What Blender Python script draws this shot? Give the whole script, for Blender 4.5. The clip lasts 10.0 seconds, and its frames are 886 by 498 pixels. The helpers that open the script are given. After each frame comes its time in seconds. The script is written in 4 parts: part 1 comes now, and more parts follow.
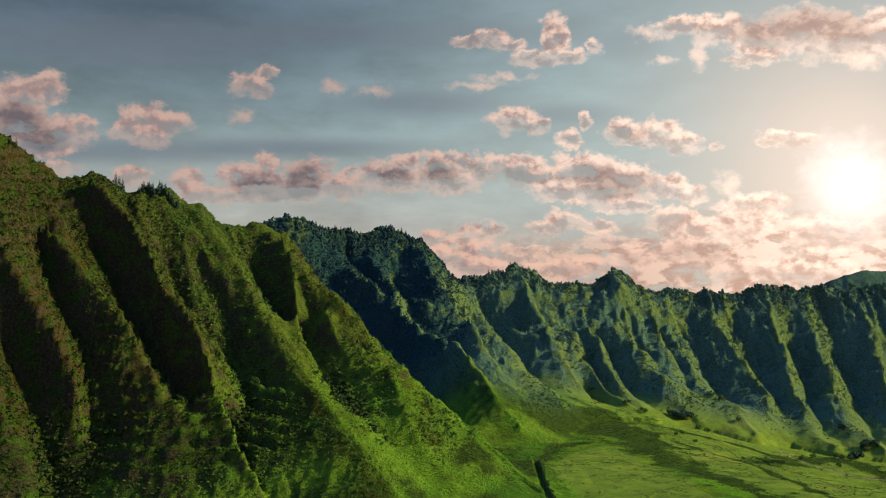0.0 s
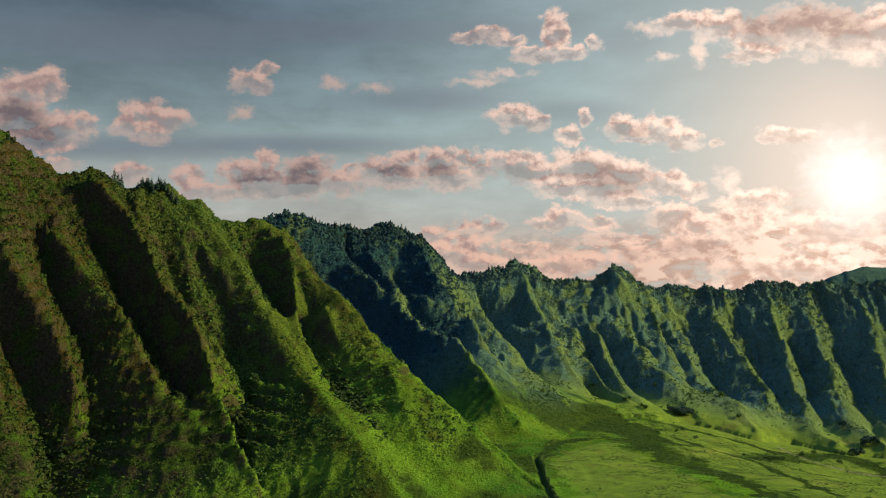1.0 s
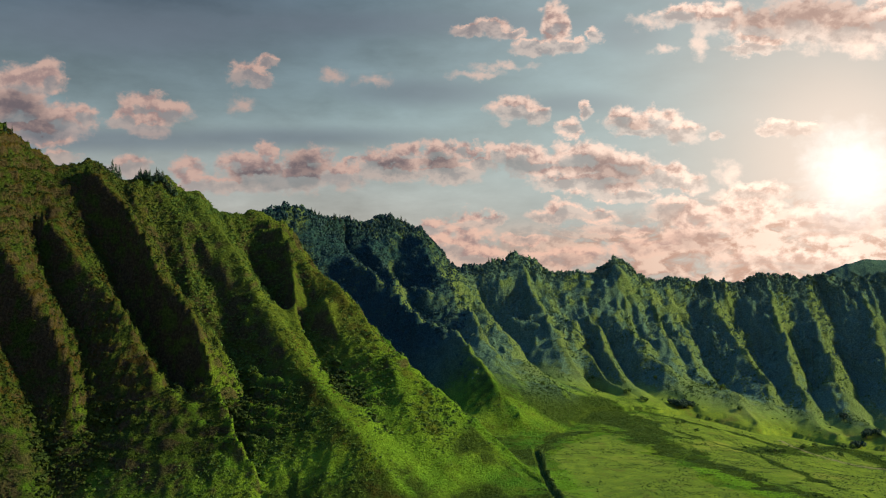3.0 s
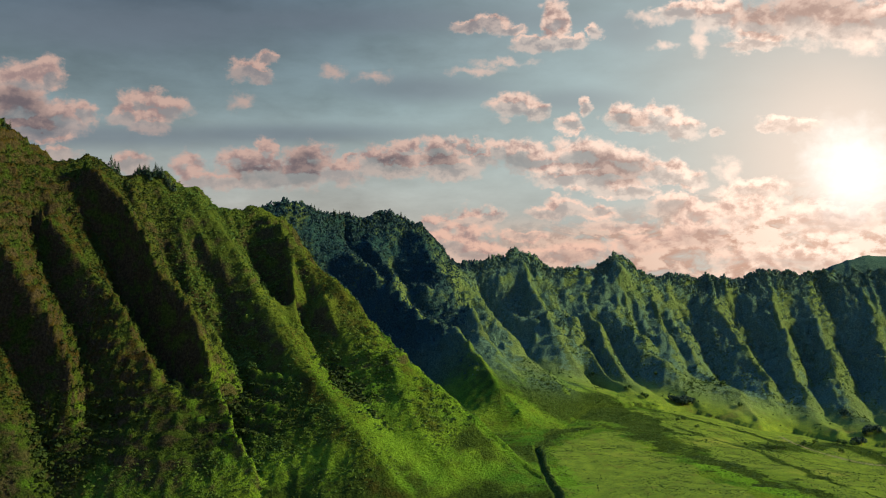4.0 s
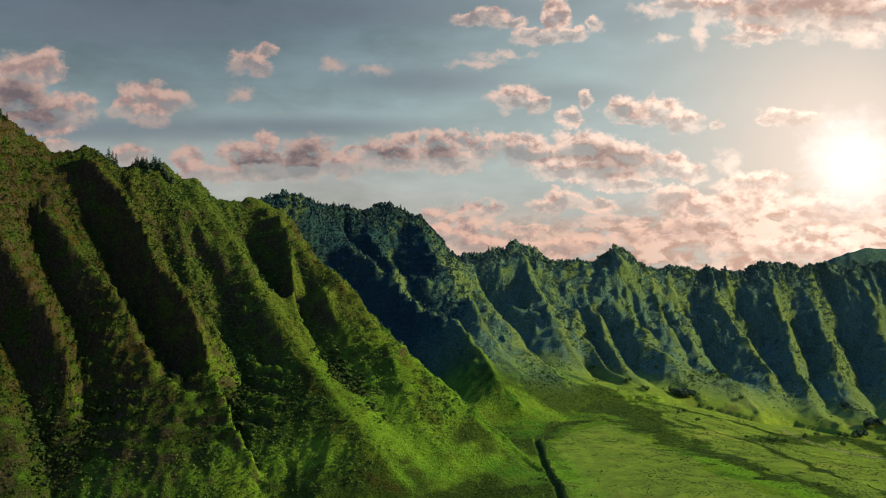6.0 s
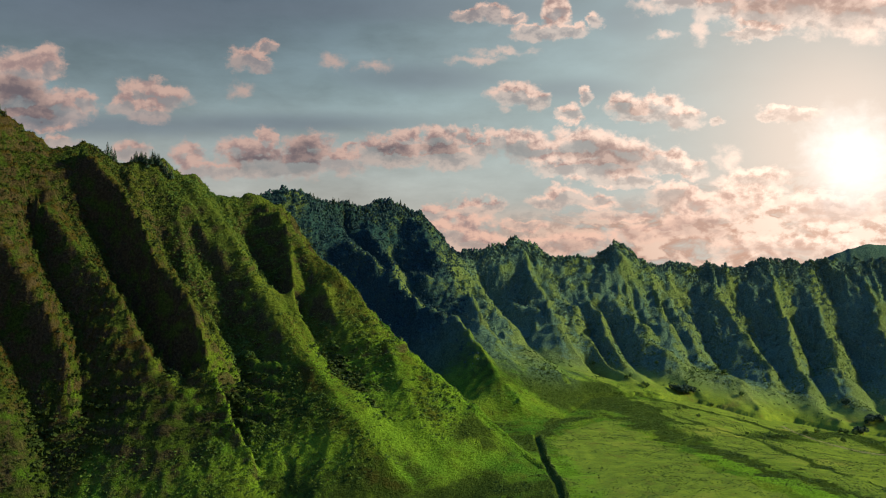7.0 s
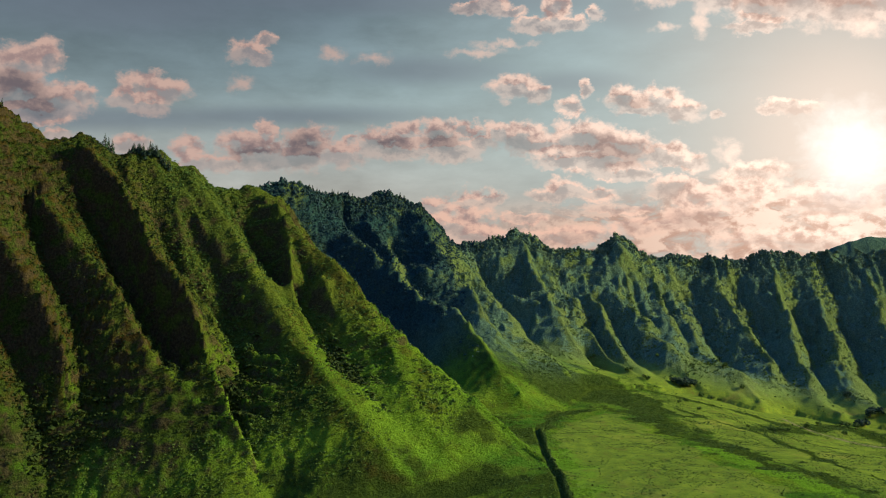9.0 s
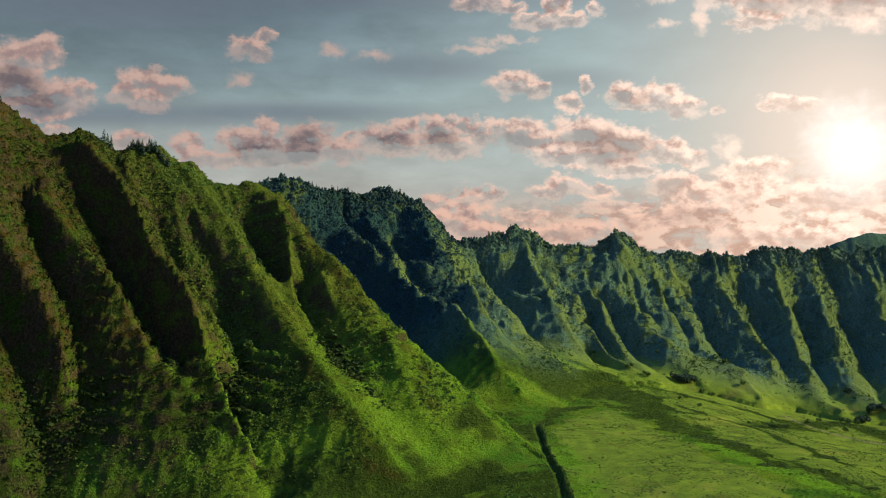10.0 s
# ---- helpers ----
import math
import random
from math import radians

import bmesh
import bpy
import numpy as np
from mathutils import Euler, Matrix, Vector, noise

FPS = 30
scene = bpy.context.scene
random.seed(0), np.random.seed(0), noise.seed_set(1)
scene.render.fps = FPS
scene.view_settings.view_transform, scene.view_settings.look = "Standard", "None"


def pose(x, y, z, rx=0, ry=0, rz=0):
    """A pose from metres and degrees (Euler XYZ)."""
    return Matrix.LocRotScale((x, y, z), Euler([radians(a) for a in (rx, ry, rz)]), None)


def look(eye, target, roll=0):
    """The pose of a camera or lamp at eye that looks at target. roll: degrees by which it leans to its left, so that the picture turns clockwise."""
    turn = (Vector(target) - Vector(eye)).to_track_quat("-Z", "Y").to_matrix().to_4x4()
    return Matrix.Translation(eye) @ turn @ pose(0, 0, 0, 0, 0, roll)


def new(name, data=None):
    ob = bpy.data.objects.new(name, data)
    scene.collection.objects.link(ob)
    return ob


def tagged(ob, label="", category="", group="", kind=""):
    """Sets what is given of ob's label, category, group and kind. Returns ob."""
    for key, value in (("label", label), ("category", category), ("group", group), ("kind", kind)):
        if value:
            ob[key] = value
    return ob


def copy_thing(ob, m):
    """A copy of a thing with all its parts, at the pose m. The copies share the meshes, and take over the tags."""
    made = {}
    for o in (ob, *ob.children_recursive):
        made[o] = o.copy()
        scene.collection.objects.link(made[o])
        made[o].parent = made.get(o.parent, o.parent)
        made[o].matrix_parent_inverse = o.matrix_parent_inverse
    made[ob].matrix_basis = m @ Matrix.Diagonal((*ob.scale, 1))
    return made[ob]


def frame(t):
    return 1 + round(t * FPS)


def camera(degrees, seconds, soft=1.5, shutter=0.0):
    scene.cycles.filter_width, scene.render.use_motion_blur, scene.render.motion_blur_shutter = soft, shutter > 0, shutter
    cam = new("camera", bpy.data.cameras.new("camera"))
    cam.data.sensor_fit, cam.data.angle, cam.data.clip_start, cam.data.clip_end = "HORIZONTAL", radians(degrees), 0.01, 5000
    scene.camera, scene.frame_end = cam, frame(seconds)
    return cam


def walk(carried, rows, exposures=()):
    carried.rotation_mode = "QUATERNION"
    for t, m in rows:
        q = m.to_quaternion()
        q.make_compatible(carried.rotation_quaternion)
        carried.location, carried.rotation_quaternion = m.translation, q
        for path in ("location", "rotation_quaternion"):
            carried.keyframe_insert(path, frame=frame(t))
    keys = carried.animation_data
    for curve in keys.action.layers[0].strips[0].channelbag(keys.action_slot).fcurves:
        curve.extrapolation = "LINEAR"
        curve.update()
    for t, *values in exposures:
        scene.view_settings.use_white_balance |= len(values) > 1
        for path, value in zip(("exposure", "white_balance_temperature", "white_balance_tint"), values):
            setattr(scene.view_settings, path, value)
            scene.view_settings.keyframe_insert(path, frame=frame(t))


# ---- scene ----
# ---- camera: a drone glides forward along the valley while its gimbal tips down ----
cam = camera(47.0, 10.0, soft=1.1)
walk(cam, [(t, pose(0.110 * t, 3.0 * t, 150 - 0.29 * t, 94.09 - 0.199 * t, 0, 0)) for t in (0, 2.5, 5, 7.5, 10)], exposures=[(0, 1.0), (10, 1.0)])


# ---- node helpers ----
def math_node(tree, op, a, b=None, c=None, clamp=False):
    n = tree.nodes.new("ShaderNodeMath")
    n.operation, n.use_clamp = op, clamp
    for i, v in enumerate((a, b, c)):
        if v is None:
            continue
        if isinstance(v, (int, float)):
            n.inputs[i].default_value = v
        else:
            tree.links.new(v, n.inputs[i])
    return n.outputs[0]


def vec_node(tree, op, a, b=None, c=None):
    n = tree.nodes.new("ShaderNodeVectorMath")
    n.operation = op
    for i, v in enumerate((a, b, c)):
        if v is None:
            continue
        if isinstance(v, tuple):
            n.inputs[i].default_value = v
        else:
            tree.links.new(v, n.inputs[i])
    return n.outputs["Value"] if op in ("DOT_PRODUCT", "LENGTH", "DISTANCE") else n.outputs[0]


def step(tree, v, lo, hi, to_lo=0.0, to_hi=1.0):
    n = tree.nodes.new("ShaderNodeMapRange")
    n.interpolation_type = "SMOOTHSTEP"
    tree.links.new(v, n.inputs[0])
    for i, x in enumerate((lo, hi, to_lo, to_hi)):
        n.inputs[i + 1].default_value = x
    return n.outputs[0]


def blend(tree, fac, a, b, mode="MIX"):
    n = tree.nodes.new("ShaderNodeMix")
    n.data_type, n.blend_type = "RGBA", mode
    for i, v in ((0, fac), (6, a), (7, b)):
        if isinstance(v, (int, float)):
            n.inputs[i].default_value = v
        elif isinstance(v, tuple):
            n.inputs[i].default_value = (*v, 1)
        else:
            tree.links.new(v, n.inputs[i])
    return n.outputs[2]


def noise_node(tree, vec, scale, detail=5, rough=0.55, distortion=0.0, colour=False):
    n = tree.nodes.new("ShaderNodeTexNoise")
    tree.links.new(vec, n.inputs["Vector"])
    for key, v in (("Scale", scale), ("Detail", detail), ("Roughness", rough), ("Distortion", distortion)):
        n.inputs[key].default_value = v
    return n.outputs[1] if colour else n.outputs[0]


# ---- sky: hazy evening sky with broken cumulus, and the low sun ----
SUN_AZIMUTH, SUN_HEIGHT = 92.0, 25.5


def puff(p, q, w, h):
    return (p, q, w, h)


WEST_CLOUDS = [
    puff(-0.418, 0.223, 0.032, 0.019),
    puff(-0.392, 0.230, 0.016, 0.016),
    puff(-0.422, 0.195, 0.033, 0.022),
    puff(-0.383, 0.186, 0.033, 0.019),
    puff(-0.359, 0.192, 0.013, 0.012),
    puff(-0.405, 0.173, 0.039, 0.010),
    puff(-0.296, 0.199, 0.024, 0.016),
    puff(-0.275, 0.195, 0.022, 0.012),
    puff(-0.313, 0.190, 0.016, 0.012),
    puff(-0.293, 0.181, 0.024, 0.009),
    puff(-0.193, 0.237, 0.018, 0.013),
    puff(-0.176, 0.247, 0.011, 0.008),
    puff(-0.181, 0.228, 0.011, 0.007),
    puff(-0.310, 0.143, 0.019, 0.011),
    puff(-0.252, 0.137, 0.014, 0.014),
    puff(-0.245, 0.124, 0.021, 0.010),
    puff(-0.383, 0.152, 0.018, 0.008),
]
ROW_CLOUDS = [
    puff(-0.198, 0.143, 0.023, 0.013),
    puff(-0.176, 0.153, 0.009, 0.013),
    puff(-0.181, 0.132, 0.034, 0.014),
    puff(-0.132, 0.146, 0.023, 0.016),
    puff(-0.142, 0.132, 0.029, 0.014),
    puff(-0.102, 0.133, 0.022, 0.013),
    puff(-0.090, 0.145, 0.009, 0.010),
    puff(-0.214, 0.124, 0.026, 0.007),
    puff(-0.068, 0.146, 0.023, 0.012),
    puff(-0.035, 0.152, 0.023, 0.012),
    puff(-0.047, 0.137, 0.039, 0.009),
    puff(-0.001, 0.154, 0.023, 0.014),
    puff(0.021, 0.158, 0.012, 0.010),
    puff(0.003, 0.137, 0.033, 0.010),
    puff(0.035, 0.145, 0.016, 0.009),
    puff(0.054, 0.156, 0.014, 0.011),
    puff(0.078, 0.151, 0.020, 0.014),
    puff(0.099, 0.143, 0.022, 0.012),
]
EAST_ROW = [
    puff(0.137, 0.151, 0.031, 0.016),
    puff(0.176, 0.141, 0.031, 0.016),
    puff(0.154, 0.126, 0.044, 0.011),
    puff(0.222, 0.133, 0.027, 0.012),
    puff(0.244, 0.126, 0.018, 0.009),
    puff(0.120, 0.126, 0.033, 0.008),
    puff(0.182, 0.113, 0.028, 0.006),
    puff(0.072, 0.200, 0.024, 0.013),
    puff(0.091, 0.195, 0.014, 0.010),
    puff(0.126, 0.180, 0.014, 0.010),
    puff(0.142, 0.198, 0.006, 0.007),
    puff(0.183, 0.188, 0.023, 0.011),
    puff(0.211, 0.188, 0.022, 0.011),
    puff(0.236, 0.177, 0.019, 0.011),
    puff(0.195, 0.177, 0.028, 0.006),
    puff(0.273, 0.172, 0.008, 0.004),
    puff(0.346, 0.182, 0.030, 0.007),
    puff(0.321, 0.179, 0.012, 0.005),
]
TOP_CLOUDS = [
    puff(0.026, 0.279, 0.016, 0.006),
    puff(0.048, 0.284, 0.018, 0.008),
    puff(0.066, 0.276, 0.016, 0.006),
    puff(0.111, 0.282, 0.014, 0.022),
    puff(0.090, 0.262, 0.019, 0.008),
    puff(0.122, 0.263, 0.021, 0.007),
    puff(0.151, 0.274, 0.008, 0.008),
    puff(0.234, 0.294, 0.023, 0.010),
    puff(0.274, 0.291, 0.032, 0.014),
    puff(0.318, 0.282, 0.038, 0.019),
    puff(0.359, 0.288, 0.044, 0.024),
    puff(0.404, 0.282, 0.044, 0.021),
    puff(0.439, 0.286, 0.033, 0.022),
    puff(0.308, 0.260, 0.033, 0.006),
]
LOW_CLOUDS = [
    puff(-0.008, 0.080, 0.026, 0.010),
    puff(0.027, 0.085, 0.021, 0.013),
    puff(0.009, 0.063, 0.033, 0.013),
    puff(0.037, 0.052, 0.033, 0.010),
    puff(0.049, 0.088, 0.010, 0.007),
    puff(0.120, 0.099, 0.022, 0.010),
    puff(0.102, 0.094, 0.018, 0.007),
    puff(0.154, 0.093, 0.016, 0.007),
    puff(0.081, 0.070, 0.022, 0.006),
    puff(0.176, 0.079, 0.033, 0.004),
    puff(0.120, 0.052, 0.050, 0.010),
    puff(0.203, 0.062, 0.044, 0.009),
    puff(0.248, 0.071, 0.031, 0.013),
    puff(0.232, 0.102, 0.023, 0.011),
    puff(0.249, 0.089, 0.020, 0.011),
    puff(0.304, 0.115, 0.031, 0.012),
    puff(0.293, 0.093, 0.033, 0.014),
    puff(0.382, 0.085, 0.044, 0.014),
    puff(0.342, 0.049, 0.067, 0.011),
]
WISPS = [
    puff(-0.109, 0.234, 0.019, 0.009),
    puff(-0.067, 0.228, 0.021, 0.009),
    puff(-0.198, 0.205, 0.018, 0.009),
    puff(0.065, 0.243, 0.042, 0.006),
    puff(0.033, 0.234, 0.032, 0.006),
    puff(0.223, 0.259, 0.024, 0.006),
    puff(0.256, 0.265, 0.011, 0.015),
    puff(0.200, 0.288, 0.019, 0.009),
    puff(0.282, 0.133, 0.019, 0.017),
    puff(0.425, 0.263, 0.033, 0.017),
]
CORES = [
    puff(0.319, 0.290, 0.026, 0.017),
    puff(0.359, 0.296, 0.050, 0.016),
    puff(0.404, 0.287, 0.026, 0.017),
    puff(-0.423, 0.198, 0.026, 0.020),
    puff(-0.396, 0.181, 0.022, 0.010),
    puff(-0.186, 0.135, 0.023, 0.010),
    puff(-0.135, 0.143, 0.018, 0.012),
    puff(-0.150, 0.129, 0.028, 0.009),
    puff(-0.052, 0.144, 0.021, 0.007),
    puff(-0.003, 0.147, 0.017, 0.010),
    puff(0.065, 0.142, 0.022, 0.010),
    puff(0.143, 0.145, 0.024, 0.009),
    puff(0.176, 0.133, 0.034, 0.012),
    puff(0.183, 0.186, 0.018, 0.006),
    puff(0.253, 0.069, 0.026, 0.009),
    puff(0.364, 0.044, 0.033, 0.006),
    puff(0.393, 0.085, 0.031, 0.010),
    puff(0.226, 0.099, 0.014, 0.007),
]
VEILS = [
    puff(-0.170, 0.171, 0.128, 0.008),
    puff(-0.013, 0.217, 0.067, 0.011),
    puff(0.127, 0.205, 0.053, 0.009),
    puff(-0.349, 0.169, 0.183, 0.010),
    puff(0.186, 0.277, 0.028, 0.014),
    puff(-0.081, 0.286, 0.222, 0.012),
    puff(-0.300, 0.280, 0.144, 0.022),
]
CLOUDS = WEST_CLOUDS + ROW_CLOUDS + EAST_ROW + TOP_CLOUDS + LOW_CLOUDS

world = bpy.data.worlds.new("evening_sky")
scene.world = world
world.use_nodes = True
sky = world.node_tree
sky.nodes.clear()
way = sky.nodes.new("ShaderNodeTexCoord").outputs["Generated"]
parts = sky.nodes.new("ShaderNodeSeparateXYZ")
sky.links.new(way, parts.inputs[0])
ahead = math_node(sky, "MAXIMUM", parts.outputs[1], 0.08)
front = step(sky, parts.outputs[1], 0.1, 0.5)
flat = sky.nodes.new("ShaderNodeCombineXYZ")
sky.links.new(math_node(sky, "DIVIDE", parts.outputs[0], ahead), flat.inputs[0])
sky.links.new(math_node(sky, "DIVIDE", parts.outputs[2], ahead), flat.inputs[1])
flat = flat.outputs[0]
# billows: the places are bent by noise before the cloud shapes are laid out
grain = vec_node(sky, "MULTIPLY", way, (1.0, 1.0, 1.35))
bend = vec_node(sky, "SUBTRACT", noise_node(sky, grain, 55, 6, 0.62, colour=True), (0.5, 0.5, 0.5))
bent = vec_node(sky, "MULTIPLY_ADD", bend, (0.030, 0.024, 0.0), flat)


def field(puffs, at):
    """Near 1 inside the puffs, falling below 0 outside them."""
    best = None
    for p, q, w, h in puffs:
        d = vec_node(sky, "MULTIPLY_ADD", at, (1 / w, 1 / h, 0.0), (-p / w, -q / h, 0.0))
        r = vec_node(sky, "DOT_PRODUCT", d, d)
        best = r if best is None else math_node(sky, "MINIMUM", best, r)
    return math_node(sky, "SUBTRACT", 1.0, math_node(sky, "SQRT", math_node(sky, "MINIMUM", best, 9.0)))


def fluff(at):
    return math_node(sky, "SUBTRACT", noise_node(sky, at, 52, 10, 0.60, 0.15), 0.5)


fine = fluff(grain)
broad = math_node(sky, "SUBTRACT", noise_node(sky, vec_node(sky, "MULTIPLY", way, (1.0, 1.0, 3.0)), 8, 6, 0.6), 0.5)
streaks = math_node(sky, "SUBTRACT", noise_node(sky, vec_node(sky, "MULTIPLY", way, (1.0, 1.0, 2.6)), 20, 10, 0.62, 0.5), 0.5)
thick = field(CLOUDS, bent)
shape = math_node(sky, "MULTIPLY", math_node(sky, "MULTIPLY_ADD", fine, 1.7, thick), front)
# the same a little nearer to the light: where the cloud thins out that way, it is lit
grainy = math_node(sky, "SUBTRACT", fine, fluff(vec_node(sky, "ADD", grain, (0.004, 0.0, 0.008))))
relief = step(sky, math_node(sky, "MULTIPLY_ADD", grainy, 3.0, math_node(sky, "MULTIPLY_ADD", shape, -0.55, 0.25)), -0.45, 0.42)
under = step(sky, math_node(sky, "SUBTRACT", thick, field(CLOUDS, vec_node(sky, "ADD", bent, (0.0, -0.010, 0.0)))), -0.05, 0.55)
cover = math_node(sky, "MULTIPLY", step(sky, shape, -0.36, 0.24), step(sky, under, 0.0, 1.0, 1.0, 0.5))
core = step(sky, math_node(sky, "MULTIPLY_ADD", fine, 1.6, field(CORES, bent)), -0.60, 0.50)
veil = step(sky, math_node(sky, "MULTIPLY_ADD", broad, 1.6, field(VEILS, flat)), -0.9, 0.8)
# distance from the sun's glow
off = vec_node(sky, "SUBTRACT", flat, (0.405, 0.136, 0.0))
far = math_node(sky, "MULTIPLY", vec_node(sky, "LENGTH", off), 1.0)
far = math_node(sky, "ADD", far, math_node(sky, "MULTIPLY", math_node(sky, "SUBTRACT", 1.0, front), 2.0))
glow = step(sky, far, 0.0, 0.30, 1.0, 0.0)
blaze = step(sky, math_node(sky, "MULTIPLY_ADD", fine, 0.05, far), 0.012, 0.066, 1.0, 0.0)
height = math_node(sky, "ADD", parts.outputs[2], math_node(sky, "MULTIPLY", broad, 0.03))
low = step(sky, height, 0.03, 0.21, 1.0, 0.0)
high = step(sky, height, 0.12, 0.32)
east = step(sky, parts.outputs[0], -0.30, 0.22)
base = blend(sky, high, blend(sky, east, (0.265, 0.350, 0.360), (0.36, 0.47, 0.465)), blend(sky, east, (0.075, 0.108, 0.145), (0.225, 0.315, 0.350)))
base = blend(sky, low, base, (0.50, 0.46, 0.40))
mottle = math_node(sky, "MULTIPLY_ADD", broad, 1.1, math_node(sky, "MULTIPLY_ADD", streaks, 0.3, 0.98))
base = vec_node(sky, "SCALE", base)
sky.links.new(mottle, base.node.inputs["Scale"])
base = blend(sky, math_node(sky, "MULTIPLY", veil, 0.62), base, (0.145, 0.175, 0.215))
base = blend(sky, math_node(sky, "MULTIPLY", step(sky, far, 0.1, 0.55, 1.0, 0.0), 0.6), base, (0.53, 0.59, 0.56))
base = blend(sky, math_node(sky, "MULTIPLY", glow, math_node(sky, "MULTIPLY_ADD", glow, 0.55, 0.45)), base, (0.98, 0.78, 0.63))
shine = step(sky, far, 0.0, 0.55, 1.0, 0.0)
air = sky.nodes.new("ShaderNodeTexSky")
air.sky_type, air.sun_disc = "NISHITA", False
air.sun_elevation, air.sun_rotation = radians(SUN_HEIGHT), radians(SUN_AZIMUTH)
air = vec_node(sky, "SCALE", air.outputs[0])
air.node.inputs["Scale"].default_value = 0.10
base = blend(sky, 0.06, base, air)
# thin low cloud banks towards the horizon
bank_zone = math_node(sky, "MULTIPLY", step(sky, math_node(sky, "MULTIPLY_ADD", glow, -0.035, parts.outputs[2]), 0.06, 0.10, 1.0, 0.0), step(sky, parts.outputs[0], -0.06, 0.16))
bank = math_node(sky, "MULTIPLY", step(sky, streaks, -0.14, 0.04), bank_zone)
lit = blend(sky, shine, (0.60, 0.405, 0.340), (1.50, 1.12, 0.90))
deepest = math_node(sky, "MULTIPLY", shine, shine)
shade = blend(sky, deepest, (0.135, 0.110, 0.125), (0.70, 0.46, 0.36))
peach = math_node(sky, "MULTIPLY", step(sky, parts.outputs[2], 0.05, 0.13, 1.0, 0.0), step(sky, glow, 0.2, 0.9, 0.75, 0.0))
lit = blend(sky, peach, lit, (0.84, 0.50, 0.37))
cloud = blend(sky, relief, blend(sky, deepest, (0.34, 0.235, 0.225), (0.80, 0.53, 0.41)), lit)
cloud = blend(sky, math_node(sky, "MULTIPLY", core, math_node(sky, "MULTIPLY_ADD", relief, -0.28, 0.92)), cloud, shade)
banks = blend(sky, step(sky, math_node(sky, "MULTIPLY_ADD", fine, 0.8, streaks), -0.05, 0.10), blend(sky, glow, (0.50, 0.270, 0.195), (0.74, 0.40, 0.265)), blend(sky, glow, (0.82, 0.52, 0.385), (1.34, 1.02, 0.82)))
colour = blend(sky, math_node(sky, "MULTIPLY", bank, 0.8), base, banks)
colour = blend(sky, math_node(sky, "MULTIPLY", cover, 0.95), colour, cloud)
wisps = math_node(sky, "MULTIPLY_ADD", fine, 2.4, field(WISPS, bent))
colour = blend(sky, math_node(sky, "MULTIPLY", step(sky, math_node(sky, "MULTIPLY", wisps, front), -0.1, 1.1), 0.7), colour, lit)
# clear blue overhead
colour = blend(sky, step(sky, parts.outputs[2], 0.31, 0.62), colour, (0.145, 0.375, 1.28))
# light spilling over the clouds round the sun
colour = blend(sky, math_node(sky, "MULTIPLY", step(sky, far, 0.03, 0.13, 1.0, 0.0), 0.25), colour, (1.05, 0.90, 0.78))
colour = blend(sky, blaze, colour, (1.25, 1.15, 1.05))
ground_side = step(sky, parts.outputs[2], -0.08, 0.0, 1.0, 0.0)
colour = blend(sky, ground_side, colour, (0.10, 0.11, 0.08))
back = sky.nodes.new("ShaderNodeBackground")
sky.links.new(colour, back.inputs[0])
back.inputs[1].default_value = 0.5
sky.links.new(back.outputs[0], sky.nodes.new("ShaderNodeOutputWorld").inputs[0])

sun = new("sun", bpy.data.lights.new("sun", "SUN"))
sun.data.energy, sun.data.angle, sun.data.color = 4.7, radians(6.0), (1.0, 0.83, 0.54)
az, el = radians(SUN_AZIMUTH), radians(SUN_HEIGHT)
sun.matrix_world = look((math.sin(az) * math.cos(el) * 900, math.cos(az) * math.cos(el) * 900, 150 + 900 * math.sin(el)), (0, 0, 150))


# ---- the shape of the land ----
def lattice(ix, iy, seed):
    n = (ix * 374761393 + iy * 668265263 + seed * 974634541) & 0xFFFFFFFF
    n = ((n ^ (n >> 13)) * 1274126177) & 0xFFFFFFFF
    return ((n ^ (n >> 16)) & 0xFFFF) / 32767.5 - 1.0


def ripple(x, y, seed):
    """Smooth noise, -1 to 1, with a period of about 1."""
    fx, fy = np.floor(x), np.floor(y)
    ix, iy, u, v = fx.astype(np.int64), fy.astype(np.int64), x - fx, y - fy
    u, v = u * u * u * (u * (u * 6 - 15) + 10), v * v * v * (v * (v * 6 - 15) + 10)
    a = lattice(ix, iy, seed) * (1 - u) + lattice(ix + 1, iy, seed) * u
    b = lattice(ix, iy + 1, seed) * (1 - u) + lattice(ix + 1, iy + 1, seed) * u
    return a * (1 - v) + b * v


def rough(x, y, size, octaves, seed, gain=0.5):
    total, amp = np.zeros_like(x), 1.0
    for k in range(octaves):
        total += amp * ripple(x / size + 17.3 * k, y / size - 9.1 * k, seed + k)
        size, amp = size * 0.47, amp * gain
    return total


def ridge_line(left, right, radius, *points):
    return (left, right, radius, np.array(points, float))


def spur(*points):
    return np.array(points, float)


FLOOR = [(82, 900, 34), (312, 1350, 23), (558, 1300, -35), (86, 790, 17), (463, 1080, -34), (-133, 770, -46), (-27, 765, -22), (41, 790, 12), (100, 1330, 59), (229, 1360, 37), (398, 1330, 1), (460, 1300, -24), (255, 1000, 8), (199, 1080, 26), (-314, 740, -62), (-217, 750, -57), (-434, 740, -82)]
